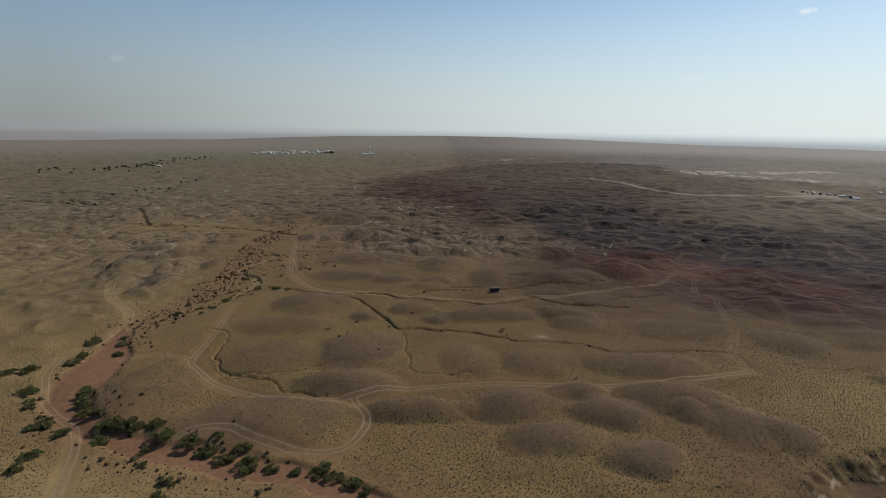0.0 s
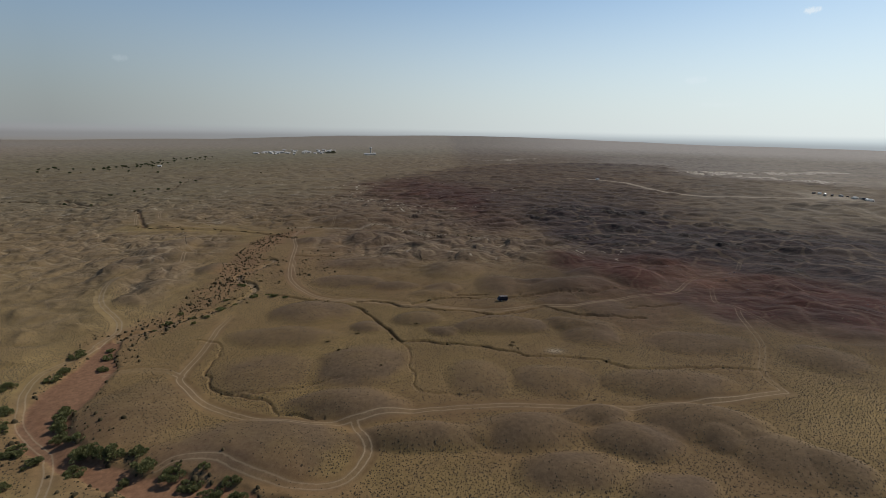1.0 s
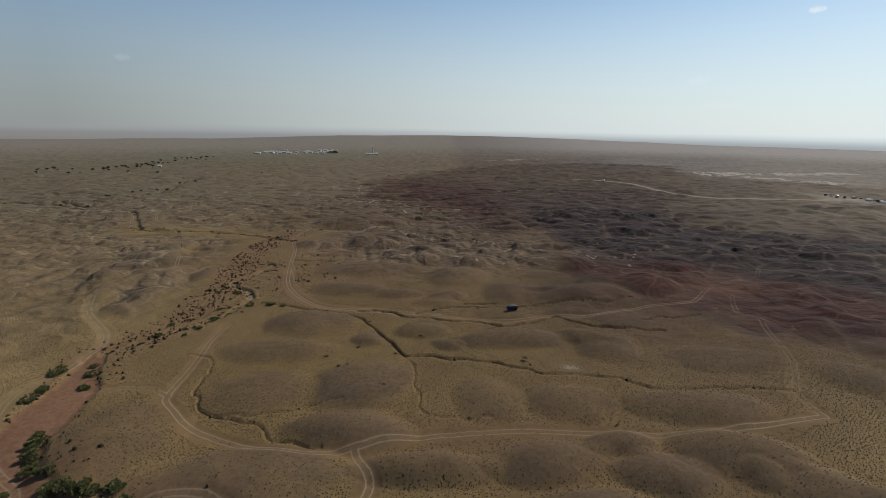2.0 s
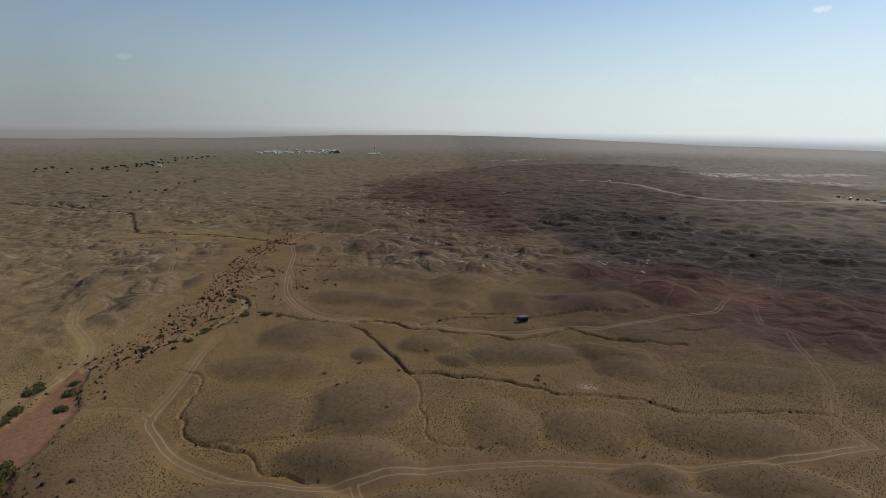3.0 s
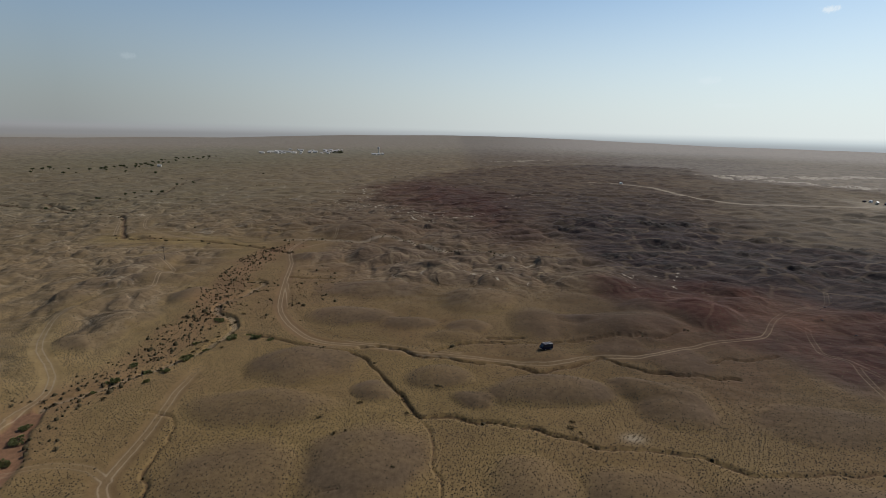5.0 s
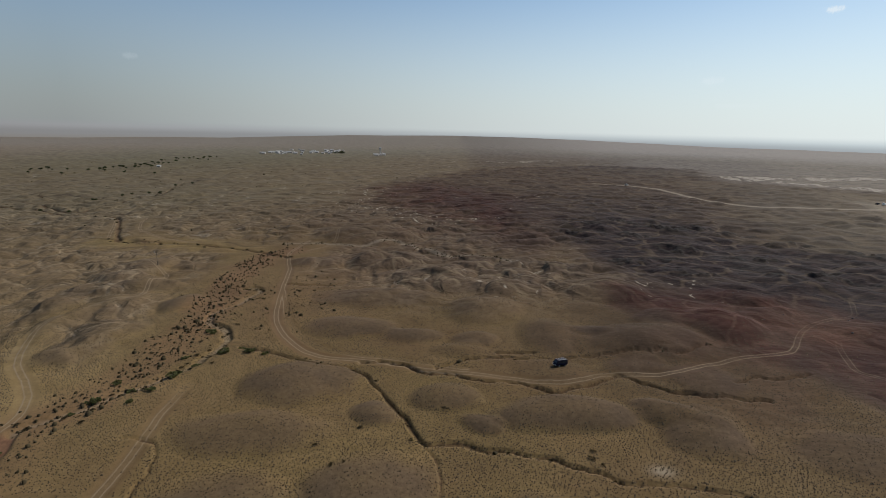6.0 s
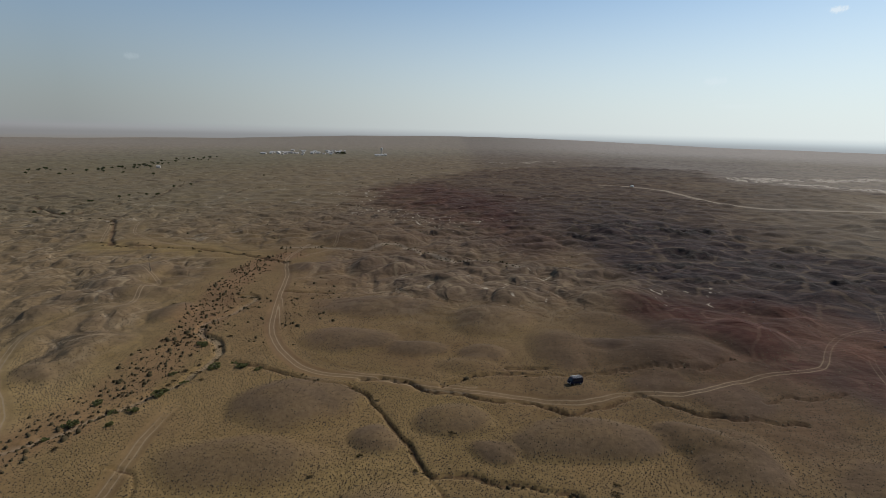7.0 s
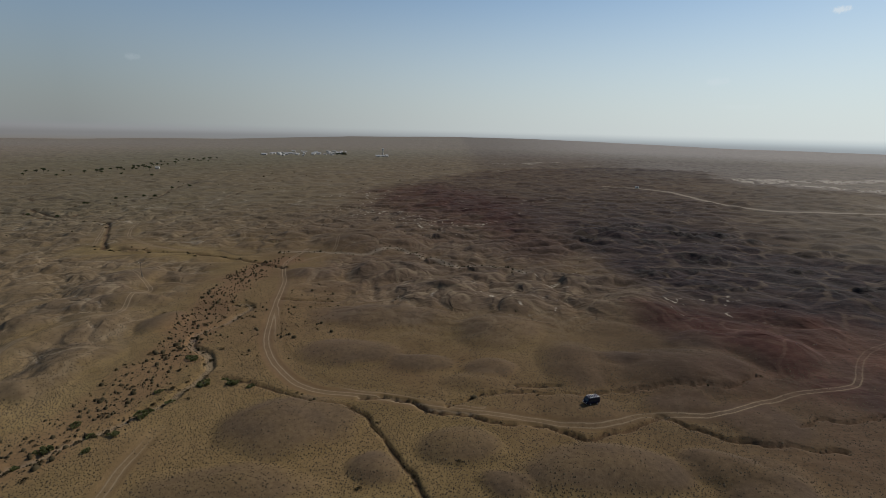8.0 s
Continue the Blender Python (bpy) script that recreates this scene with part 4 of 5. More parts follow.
def leaf_crown(rng, centres, leaves, size):
    """Many small leaf sprays over uneven clumps, open between; one mesh."""
    vs, fs = [], []
    for _ in range(leaves):
        cx, cy, cz, r = centres[rng.randrange(len(centres))]
        d = Vector((rng.gauss(0, 1), rng.gauss(0, 1), abs(rng.gauss(0, 0.9)) - 0.25)).normalized()
        reach = r * (0.55 + 0.5 * rng.random() ** 0.6)
        at = Vector((cx, cy, cz)) + Vector((d.x * reach, d.y * reach, d.z * reach * 0.85))
        if at.z < 0.05:
            at.z = 0.05 + 0.1 * rng.random()
        up = (d + Vector((rng.uniform(-0.6, 0.6), rng.uniform(-0.6, 0.6), rng.uniform(0, 0.8)))).normalized()
        side = up.cross(Vector((rng.uniform(-1, 1), rng.uniform(-1, 1), rng.uniform(-1, 1)))).normalized()
        s = size * rng.uniform(0.6, 1.4)
        n = len(vs)
        vs += [at - side * s * 0.45, at + side * s * 0.45, at + up * s + side * s * 0.25, at + up * s * 1.1 - side * s * 0.3]
        fs += [(n, n + 1, n + 2, n + 3)]
    return vs, fs


def mesh_of(name, vs, fs, material):
    mesh = bpy.data.meshes.new(name)
    mesh.from_pydata(vs, [], fs)
    mesh.materials.append(material)
    return mesh


def bush(seed, leaf, leaves=2100, label="dense green tamarisk bush on the sandy bank"):
    """A bush about 1 wide and 0.5 high: stems from one foot, and an uneven crown."""
    rng = random.Random(seed)
    foot = tagged(new("bush"), label, "bush", "bushes along the dry river bed")
    bm = bmesh.new()
    centres = []
    for n in range(rng.randint(12, 16)):
        ang, r = rng.uniform(0, 6.28), 0.42 * rng.random() ** 0.55
        h = rng.uniform(0.06, 0.24) * (1.15 - 1.2 * r)
        centres.append((r * math.cos(ang), r * math.sin(ang) * 0.85, h, rng.uniform(0.08, 0.15)))
        mid = (0.45 * r * math.cos(ang + 0.2), 0.45 * r * math.sin(ang + 0.2), h * 0.55)
        rod(bm, (0.02 * math.cos(ang), 0.02 * math.sin(ang), -0.03), mid, 0.012, 0.008, 4)
        rod(bm, mid, centres[-1][:3], 0.008, 0.003, 4)
    part("stems", bm, BARK, foot)
    vs, fs = leaf_crown(rng, centres, leaves, 0.042)
    crown = new("crown", mesh_of("crown", vs, fs, leaf))
    crown.parent = foot
    return foot


def tree(seed):
    """A small round elm, about 1 high."""
    rng = random.Random(seed)
    foot = tagged(new("tree"), "small dark-green elm standing alone on the plain", "tree", "scattered trees on the plain")
    bm = bmesh.new()
    rod(bm, (0, 0, -0.03), (0.02, 0.01, 0.36), 0.045, 0.03, 7)
    centres = []
    for n in range(7):
        ang = n * 0.9 + rng.uniform(-0.3, 0.3)
        tip = (0.26 * math.cos(ang) * rng.uniform(0.5, 1.1), 0.26 * math.sin(ang) * rng.uniform(0.5, 1.1), rng.uniform(0.5, 0.8))
        rod(bm, (0.02, 0.01, 0.34), tip, 0.02, 0.008, 5)
        centres.append((*tip, rng.uniform(0.14, 0.22)))
    part("trunk", bm, BARK, foot)
    vs, fs = leaf_crown(rng, centres, 420, 0.09)
    crown = new("crown", mesh_of("crown", vs, fs, LEAF_ELM))
    crown.parent = foot
    return foot


def place_copies(kinds, spots, rng):
    """Copies of things of size 1 at spots of x, y, size; the first of each kind takes the first spot."""
    used = set()
    for x, y, size in spots:
        k = kinds[rng.randrange(len(kinds))]
        size *= 0.88
        m = pose(x, y, height(x, y) - 0.03, 0, 0, rng.uniform(0, 360))
        if k not in used:
            used.add(k)
            k.scale = (size, size, size * rng.uniform(0.85, 1.1))
            k.matrix_basis = m @ Matrix.Diagonal((*k.scale, 1))
        else:
            ob = copy_thing(k, m)
            f = size / k.scale[0]
            ob.scale = [v * f for v in k.scale]
    for k in kinds:
        if k not in used:
            for child in k.children_recursive:
                bpy.data.objects.remove(child)
            bpy.data.objects.remove(k)


rng = random.Random(5)
# the bushes of the river bank, foot and width in metres
BANK = [(-119, 125.5, 5), (-115, 127, 5.5), (-105.5, 115, 6), (-99.5, 108.5, 4.5), (-90, 101, 6), (-92, 99.5, 4), (-83.5, 97, 5), (-84, 89.5, 5), (-84, 85.5, 4), (-110.5, 146.5, 5), (-107, 136.5, 5), (-106.5, 132, 5), (-101.5, 147, 4.5), (-98, 139.5, 4), (-89.5, 114, 6.5), (-87.5, 110.5, 6), (-85, 106, 4.5), (-80, 104, 5.5), (-76.5, 100, 6), (-73, 100.5, 6), (-69, 100, 6.5), (-60.5, 95.5, 7), (-74, 95, 5), (-62.5, 92, 3.5), (-53.5, 94, 6), (-49, 91.5, 5.5), (-44, 89, 5.5), (-41, 92, 4), (-38, 86.5, 6), (-59, 86.5, 3)]
BANK_B = [(-51.5, 81, 4), (-51, 77.5, 4), (-47.5, 95, 3), (-33, 86, 4), (-23.5, 84.5, 4), (-20, 83, 5), (-16, 81, 5), (-22.5, 85.5, 4), (-28, 85.2, 3.5), (-12.5, 79, 4), (-98, 173, 4), (-91, 178, 4), (-86.5, 178, 3.5), (-85, 186, 4), (-85, 188.5, 3), (-82, 192.5, 3), (-97.5, 181.5, 3), (-89, 216, 4.5), (-78, 201.5, 4.5), (-70.5, 202, 4), (-99.5, 167, 3), (-88.5, 172.5, 2.5), (-65, 200.5, 2.5), (-87.5, 197, 2.5), (-74, 204.5, 3), (-64, 100, 5), (-93, 118, 4), (-102, 111, 3), (-112, 150, 3.5), (-104, 152, 3.5)]
place_copies([bush(s, LEAF) for s in range(6)], BANK + BANK_B, rng)
wild = []
flood_line, channel_line, fork_line = LINES["flood"], LINES["channel"], GULLIES[0][0]
for line, count, spread, lo, hi in ((flood_line, 50, 6.5, 0.8, 2.3), (channel_line, 50, 2.6, 1.0, 3.0), (GULLIES[9][0], 40, 2.0, 1.2, 3.2), (fork_line, 30, 0.9, 0.6, 1.6), (GULLIES[5][0], 8, 0.8, 0.6, 1.3), (GULLIES[3][0], 8, 0.7, 0.6, 1.3), (GULLIES[11][0], 24, 3.5, 1.6, 3.6), (GULLIES[12][0], 16, 4.0, 1.8, 3.8)):
    for _ in range(count):
        p = line[rng.randrange(len(line))]
        wild.append((p[0] + rng.gauss(0, spread), p[1] + rng.gauss(0, spread), rng.uniform(lo, hi)))
DRY = [bush(20 + s, LEAF_DRY, 500, "low brown saltbush on dry reddish silt") for s in range(5)]
place_copies(DRY, wild, rng)
# lone dark shrubs between the mounds
LONE = [(20.5, 153, 2.2), (21.5, 155.5, 1.8), (22.3, 151, 1.4), (-37.5, 156, 1.6), (-32.5, 149, 2.0), (-30, 150, 1.2), (-29, 163, 2.2), (-10, 171, 1.5), (37, 121, 1.2), (-18, 137, 1.2)]
place_copies([bush(40 + s, LEAF_DRY, 420, "dark leafless saltbush on a gravel mound") for s in range(2)], LONE, rng)


# the far trees: place and height
FAR_TREES = [(-623, 769, 6), (-565, 757, 6), (-575, 823, 7), (-554, 830, 7), (-545, 891, 6), (-558, 927, 7), (-528, 909, 9), (-606, 1074, 7), (-515, 818, 6), (-448, 785, 6), (-349, 524, 4), (-345, 557, 4.5), (-341, 566, 4), (-329, 576, 4.5), (-319, 578, 5), (-344, 514, 4), (-334, 674, 5), (-344, 653, 5), (-354, 465, 4.5), (-322, 455, 4)]
spots = list(FAR_TREES)
for (ax, ay), (bx, by), count in (((-660, 803), (-600, 830), 5), ((-590, 840), (-540, 930), 12), ((-580, 957), (-560, 1060), 8), ((-640, 1139), (-560, 1160), 8), ((-600, 1200), (-590, 1300), 8)):
    for _ in range(count):
        f = rng.random()
        spots.append((ax + (bx - ax) * f + rng.gauss(0, 10), ay + (by - ay) * f + rng.gauss(0, 16), rng.uniform(4.0, 8.0)))
for _ in range(18):
    spots.append((rng.uniform(-375, -335), rng.uniform(1560, 1620), rng.uniform(6, 10)))
place_copies([tree(s) for s in (60, 61, 62)], spots, rng)


def scatter(name, label, category, places, sizes, material, flat, seed, sides=6, waist=True):
    """Low tufts or stones as one mesh: an uneven ring, a waist where asked, and a peak for each."""
    r = np.random.RandomState(seed)
    n = len(places)
    zs = on_sheet(gz, places[:, 0], places[:, 1])
    ang = r.uniform(0, 6.28, (n, 1)) + np.arange(sides) * (2 * np.pi / sides) + r.uniform(-0.3, 0.3, (n, sides))
    rad = sizes[:, None] * r.uniform(0.55, 1.15, (n, sides)) * 0.5
    co = np.empty((n, sides * 2 + 1, 3), np.float32)
    co[:, :sides, 0] = places[:, :1] + rad * np.cos(ang)
    co[:, :sides, 1] = places[:, 1:] + rad * np.sin(ang)
    co[:, :sides, 2] = zs[:, None] - 0.15 * sizes[:, None]
    up = r.uniform(0.45, 1.0, (n, sides)) * flat * sizes[:, None]
    co[:, sides : 2 * sides, 0] = places[:, :1] + rad * r.uniform(0.6, 1.0, (n, sides)) * np.cos(ang + 0.3)
    co[:, sides : 2 * sides, 1] = places[:, 1:] + rad * r.uniform(0.6, 1.0, (n, sides)) * np.sin(ang + 0.3)
    co[:, sides : 2 * sides, 2] = zs[:, None] + up * 0.8
    co[:, -1, 0] = places[:, 0] + r.uniform(-0.1, 0.1, n) * sizes
    co[:, -1, 1] = places[:, 1] + r.uniform(-0.1, 0.1, n) * sizes
    co[:, -1, 2] = zs + flat * sizes
    k = np.arange(sides)
    k2 = (k + 1) % sides
    tri = np.concatenate([np.stack([k, k2, sides + k2], -1), np.stack([k, sides + k2, sides + k], -1), np.stack([sides + k, sides + k2, np.full(sides, 2 * sides)], -1)])
    if not waist:
        tri = np.stack([k, k2, np.full(sides, 2 * sides)], -1)
    faces = (tri[None] + (np.arange(n) * (2 * sides + 1))[:, None, None]).reshape(-1, 3)
    mesh = bpy.data.meshes.new(name)
    mesh.vertices.add(n * (2 * sides + 1))
    mesh.vertices.foreach_set("co", co.ravel())
    mesh.loops.add(faces.size)
    mesh.loops.foreach_set("vertex_index", faces.astype(np.int32).ravel())
    mesh.polygons.add(len(faces))
    mesh.polygons.foreach_set("loop_start", (np.arange(len(faces)) * 3).astype(np.int32))
    mesh.update(calc_edges=True)
    mesh.materials.append(material)
    return tagged(new(name, mesh), label, category, kind="stuff")


def sown(count, lo, hi, keep, seed):
    """Evenly uneven places in a rectangle, kept by a chance that the ground gives."""
    r = np.random.RandomState(seed)
    pitch = math.sqrt((hi[0] - lo[0]) * (hi[1] - lo[1]) / count)
    px, py = np.meshgrid(np.arange(lo[0], hi[0], pitch), np.arange(lo[1], hi[1], pitch))
    p = np.column_stack([px.ravel(), py.ravel()]) + r.uniform(-0.5, 0.5, (px.size, 2)) * pitch
    p = p[np.abs(p[:, 0] + 6) < 0.98 * (p[:, 1] + 30)]
    c = {key: on_sheet(values, p[:, 0], p[:, 1]) for key, values in cover.items()}
    c["y"] = p[:, 1]
    return p[r.uniform(0, 1, len(p)) < keep(c)]


def plants(c):
    return np.clip(0.30 + 1.0 * c["lush"] - 0.45 * c["gravel"], 0, 1) * (1 - np.clip(c["wear"] * 1.3, 0, 1)) * (1 - np.clip(c["sand"] * 1.4, 0, 1)) * (1 - c["gully"]) * (1 - np.clip(1.2 * c["dark"] - 0.3, 0, 0.85)) * (1 - c["cliff"]) * np.clip((300 - c["y"]) / 90, 0, 1)


p = sown(240000, (-200, 66), (170, 300), plants, 7)
s = np.random.RandomState(8).gamma(8.0, 0.034, len(p)) + 0.19
scatter("wormwood_tufts", "small grey-brown wormwood tufts over ochre soil", "tufts", p, s, TUFT, 0.41, 9, 5, False)
p = sown(21000, (-150, 64), (-30, 345), lambda c: 0.95 * np.clip(c["sand"] * 1.5 - 0.15, 0, 0.75) * (c["sand"] < 0.75) * (1 - c["wear"]), 10)
scatter("saltbush_scrub", "knee-high brown saltbush over reddish river silt", "scrub", p, np.random.RandomState(11).gamma(2.5, 0.2, len(p)) + 0.25, LEAF_DRY, 0.6, 12, 7)
p = sown(260000, (-120, 100), (120, 370), lambda c: (0.015 * c["gully"] + 0.05 * c["wadi"]) * (1 - c["wear"]), 31)
scatter("gully_scrub", "small dark scrub along the edges of the gullies", "scrub", p, np.random.RandomState(32).gamma(3.0, 0.16, len(p)) + 0.25, LEAF_DRY, 0.55, 33, 6)
p = sown(90000, (-820, 230), (60, 1300), lambda c: np.clip((c["valley"] * 0.25 + 0.008 * c["worn"]) * (c["y"] < 420) + 0.012 * c["wash"] + 0.09 * c["shoulder"] * (c["y"] > 330), 0, 0.4) * np.clip((1300 - c["y"]) / 500, 0, 1) * (1 - c["wear"]), 21)
scatter("hill_scrub", "dark low scrub in the hollows of the worn hills", "scrub", p, (np.random.RandomState(22).gamma(2.5, 0.17, len(p)) + 0.25) * (1 + np.clip((p[:, 1] - 350) / 300, 0, 1.2)), LEAF_DRY, 0.45, 23, 6)
p = sown(30000, (20, 140), (420, 560), lambda c: np.clip(c["dark"] - 0.72, 0, 0.3) * 0.3 * (1 - c["wear"]), 13)
scatter("slate_rocks", "dark slate boulders on the stony hills", "rocks", p, np.random.RandomState(14).gamma(2.0, 0.16, len(p)) + 0.25, ROCK_DARK, 0.3, 15, 6)
p = sown(60000, (-120, 70), (120, 480), lambda c: np.clip(c["pale"] - 0.4, 0, 0.5) * 0.25, 16)
scatter("chalk_stones", "pale chalk stones of an outcrop and gully floors", "stones", p, np.random.RandomState(17).gamma(2.0, 0.14, len(p)) + 0.15, ROCK_PALE, 0.35, 18, 6)


# ---- the van ----
NAVY = surface("navy_paint", (0.008, 0.008, 0.017), (0.014, 0.014, 0.027), 3, 0.85, spec=0.12)
WHITE = surface("white_paint", (0.72, 0.72, 0.70), (0.80, 0.80, 0.78), 3, 0.5, spec=0.5)
SILVER = surface("dusty_silver_paint", (0.36, 0.36, 0.35), (0.46, 0.45, 0.43), 3, 0.4, 0.4, spec=0.5)
SLAT = surface("weathered_rack_slat", (0.17, 0.17, 0.19), (0.25, 0.25, 0.27), 4, 0.8)
RUBBER = surface("tyre_rubber", (0.02, 0.02, 0.02), (0.04, 0.037, 0.033), 8, 0.85)
STEEL = surface("wheel_steel", (0.30, 0.30, 0.30), (0.42, 0.41, 0.40), 8, 0.45, 0.8)
GLASS = surface("dark_window_glass", (0.018, 0.022, 0.026), (0.024, 0.028, 0.032), 2, 0.08, spec=0.6)
LAMP = surface("lamp_glass", (0.6, 0.6, 0.58), (0.7, 0.7, 0.68), 2, 0.15, spec=0.6)
AMBER = surface("red_lamp_glass", (0.30, 0.02, 0.015), (0.38, 0.03, 0.02), 2, 0.2, spec=0.6)


def wheel(parent, x, y, r, w):
    bm = bmesh.new()
    rod(bm, (x, y - w / 2, r), (x, y + w / 2, r), r, r, 20)
    bmesh.ops.bevel(bm, geom=[e for e in bm.edges if abs(e.verts[0].co.y - e.verts[1].co.y) < 1e-4 and len(e.link_faces) == 2], offset=0.04, segments=2, affect="EDGES")
    ob = part("wheel", bm, RUBBER, parent)
    bm = bmesh.new()
    side = 1 if y > 0 else -1
    rod(bm, (x, y + side * (w / 2 - 0.03), r), (x, y + side * (w / 2 + 0.012), r), r * 0.58, r * 0.5, 16)
    part("rim", bm, STEEL, ob)
    return ob


def van(paint, label, rack=True):
    """A forward-control van, 4.4 m long, nose towards +x."""
    top = tagged(new("van"), label, "van")
    bm = bmesh.new()
    prof = [(-2.15, 0.55), (-2.18, 1.25), (-2.12, 1.95), (-1.95, 2.08), (1.35, 2.10), (1.62, 2.02), (2.02, 1.30), (2.17, 1.18), (2.20, 0.55)]
    rows = []
    for y, sx, dz in ((-0.95, 1, -0.05), (-0.88, 1, 0.0), (0.88, 1, 0.0), (0.95, 1, -0.05)):
        rows.append([bm.verts.new((px * sx, y * (1 - 0.09 * max(0, pz - 1.2)), pz + (dz if pz > 1.8 else 0))) for px, pz in prof])
    for p, q in zip(rows, rows[1:]):
        for n in range(len(prof)):
            bm.faces.new((p[n], p[(n + 1) % len(prof)], q[(n + 1) % len(prof)], q[n]))
    bm.faces.new(rows[0])
    bm.faces.new(rows[-1][::-1])
    bmesh.ops.recalc_face_normals(bm, faces=bm.faces)
    bmesh.ops.bevel(bm, geom=list(bm.edges), offset=0.03, segments=2, affect="EDGES")
    part("body", bm, paint, top)
    for x in (-1.3, 1.0):
        for y in (-0.80, 0.80):
            wheel(top, x, y, 0.38, 0.24)
    for y in (-1, 1):
        for x0, x1 in ((-2.0, -1.25), (-1.15, -0.4), (-0.3, 0.5), (0.65, 1.45)):
            bm = bmesh.new()
            yy = 0.905
            box(bm, (x0, y * yy - 0.012, 1.30), (x1, y * yy + 0.012, 1.78), 0.01, 1)
            bmesh.ops.rotate(bm, verts=bm.verts, cent=(0, y * yy, 1.54), matrix=Matrix.Rotation(y * 0.09, 3, "X"))
            part("window", bm, GLASS, top)
    bm = bmesh.new()
    box(bm, (-0.015, -0.76, -0.33), (0.015, 0.76, 0.33), 0.01, 1)
    bmesh.ops.transform(bm, verts=bm.verts, matrix=pose(1.865, 0, 1.66, 0, -29, 0))
    part("windscreen", bm, GLASS, top)
    bm = bmesh.new()
    box(bm, (-2.19, -0.66, 1.32), (-2.165, 0.66, 1.76), 0.01, 1)
    part("rear_window", bm, GLASS, top)
    for x, name in ((2.22, "front_bumper"), (-2.24, "rear_bumper")):
        bm = bmesh.new()
        box(bm, (x - 0.06, -0.92, 0.48), (x + 0.06, 0.92, 0.64), 0.03, 2)
        part(name, bm, STEEL, top)
    for y in (-0.62, 0.62):
        bm = bmesh.new()
        rod(bm, (2.17, y, 0.95), (2.235, y, 0.95), 0.12, 0.1, 14)
        part("headlight", bm, LAMP, top)
        bm = bmesh.new()
        box(bm, (-2.215, y - 0.07, 0.8), (-2.17, y + 0.07, 1.05), 0.01, 1)
        part("tail_light", bm, AMBER, top)
    for y in (-1.04, 1.04):
        bm = bmesh.new()
        box(bm, (1.55, y - 0.08, 1.3), (1.62, y + 0.08, 1.55), 0.02, 1)
        rod(bm, (1.56, y * 0.86, 1.4), (1.58, y, 1.42), 0.015, 0.015, 5)
        part("wing_mirror", bm, RUBBER, top)
    if rack:
        bm = bmesh.new()
        for y in (-0.78, 0.78):
            rod(bm, (-1.95, y, 2.28), (1.3, y, 2.28), 0.03, 0.03, 6)
            for n in range(5):
                rod(bm, (-1.9 + n * 0.78, y, 2.02), (-1.9 + n * 0.78, y, 2.28), 0.025, 0.025, 6)
        part("roof_rack", bm, STEEL, top)
        for n in range(6):
            bm = bmesh.new()
            x = -1.85 + n * 0.6
            box(bm, (x, -0.86, 2.30), (x + 0.16, 0.86, 2.35), 0.02, 1)
            part("rack_slat", bm, SLAT, top, "pale grey slat")
    return top


def lean_on_ground(x, y, turn, reach=1.3, wide=0.8):
    """A pose on the ground, tilted with the slope."""
    c, s = math.cos(radians(turn)), math.sin(radians(turn))
    f, b = height(x + c * reach, y + s * reach), height(x - c * reach, y - s * reach)
    l, r = height(x - s * wide, y + c * wide), height(x + s * wide, y - c * wide)
    ahead = Vector((c * 2 * reach, s * 2 * reach, f - b)).normalized()
    left = Vector((-s * 2 * wide, c * 2 * wide, l - r)).normalized()
    up = ahead.cross(left).normalized()
    left = up.cross(ahead)
    m = Matrix((ahead, left, up)).transposed().to_4x4()
    return Matrix.Translation((x, y, (f + b + l + r) / 4)) @ m


truck = van(NAVY, "navy-blue van with pale roof slats parked beside the track")
truck.scale = (0.9, 0.9, 0.9)
truck.matrix_basis = lean_on_ground(22.4, 193.4, 205) @ Matrix.Scale(0.9, 4)
white_van = van(WHITE, "white van standing on the far dirt track", rack=False)
white_van.matrix_basis = lean_on_ground(212, 697, 130)
silver_van = van(SILVER, "silver van parked in the row at the camp", rack=False)
silver_van.matrix_basis = lean_on_ground(402, 531, 60)


CANVAS = surface("dusty_canvas", (0.40, 0.38, 0.34), (0.50, 0.47, 0.42), 1, 0.9)


def felt_tent(label):
    """A round felt tent, 6 m wide: wall, roof, crown ring and door."""
    top = tagged(new("felt_tent"), label, "tent", "tents of the camp")
    bm = bmesh.new()
    bmesh.ops.create_cone(bm, cap_ends=True, segments=28, radius1=3.0, radius2=2.95, depth=1.7, matrix=Matrix.Translation((0, 0, 0.8)))
    part("wall", bm, CANVAS, top)
    bm = bmesh.new()
    bmesh.ops.create_cone(bm, cap_ends=True, segments=28, radius1=3.1, radius2=0.7, depth=1.1, matrix=Matrix.Translation((0, 0, 2.2)))
    part("roof", bm, CANVAS, top)
    bm = bmesh.new()
    bmesh.ops.create_cone(bm, cap_ends=True, segments=16, radius1=0.72, radius2=0.6, depth=0.2, matrix=Matrix.Translation((0, 0, 2.83)))
    part("crown_ring", bm, BARK, top)
    bm = bmesh.new()
    box(bm, (-0.45, -3.06, 0.05), (0.45, -2.9, 1.6), 0.02, 1)
    part("door", bm, BARK, top, "brown wooden door")
    return top


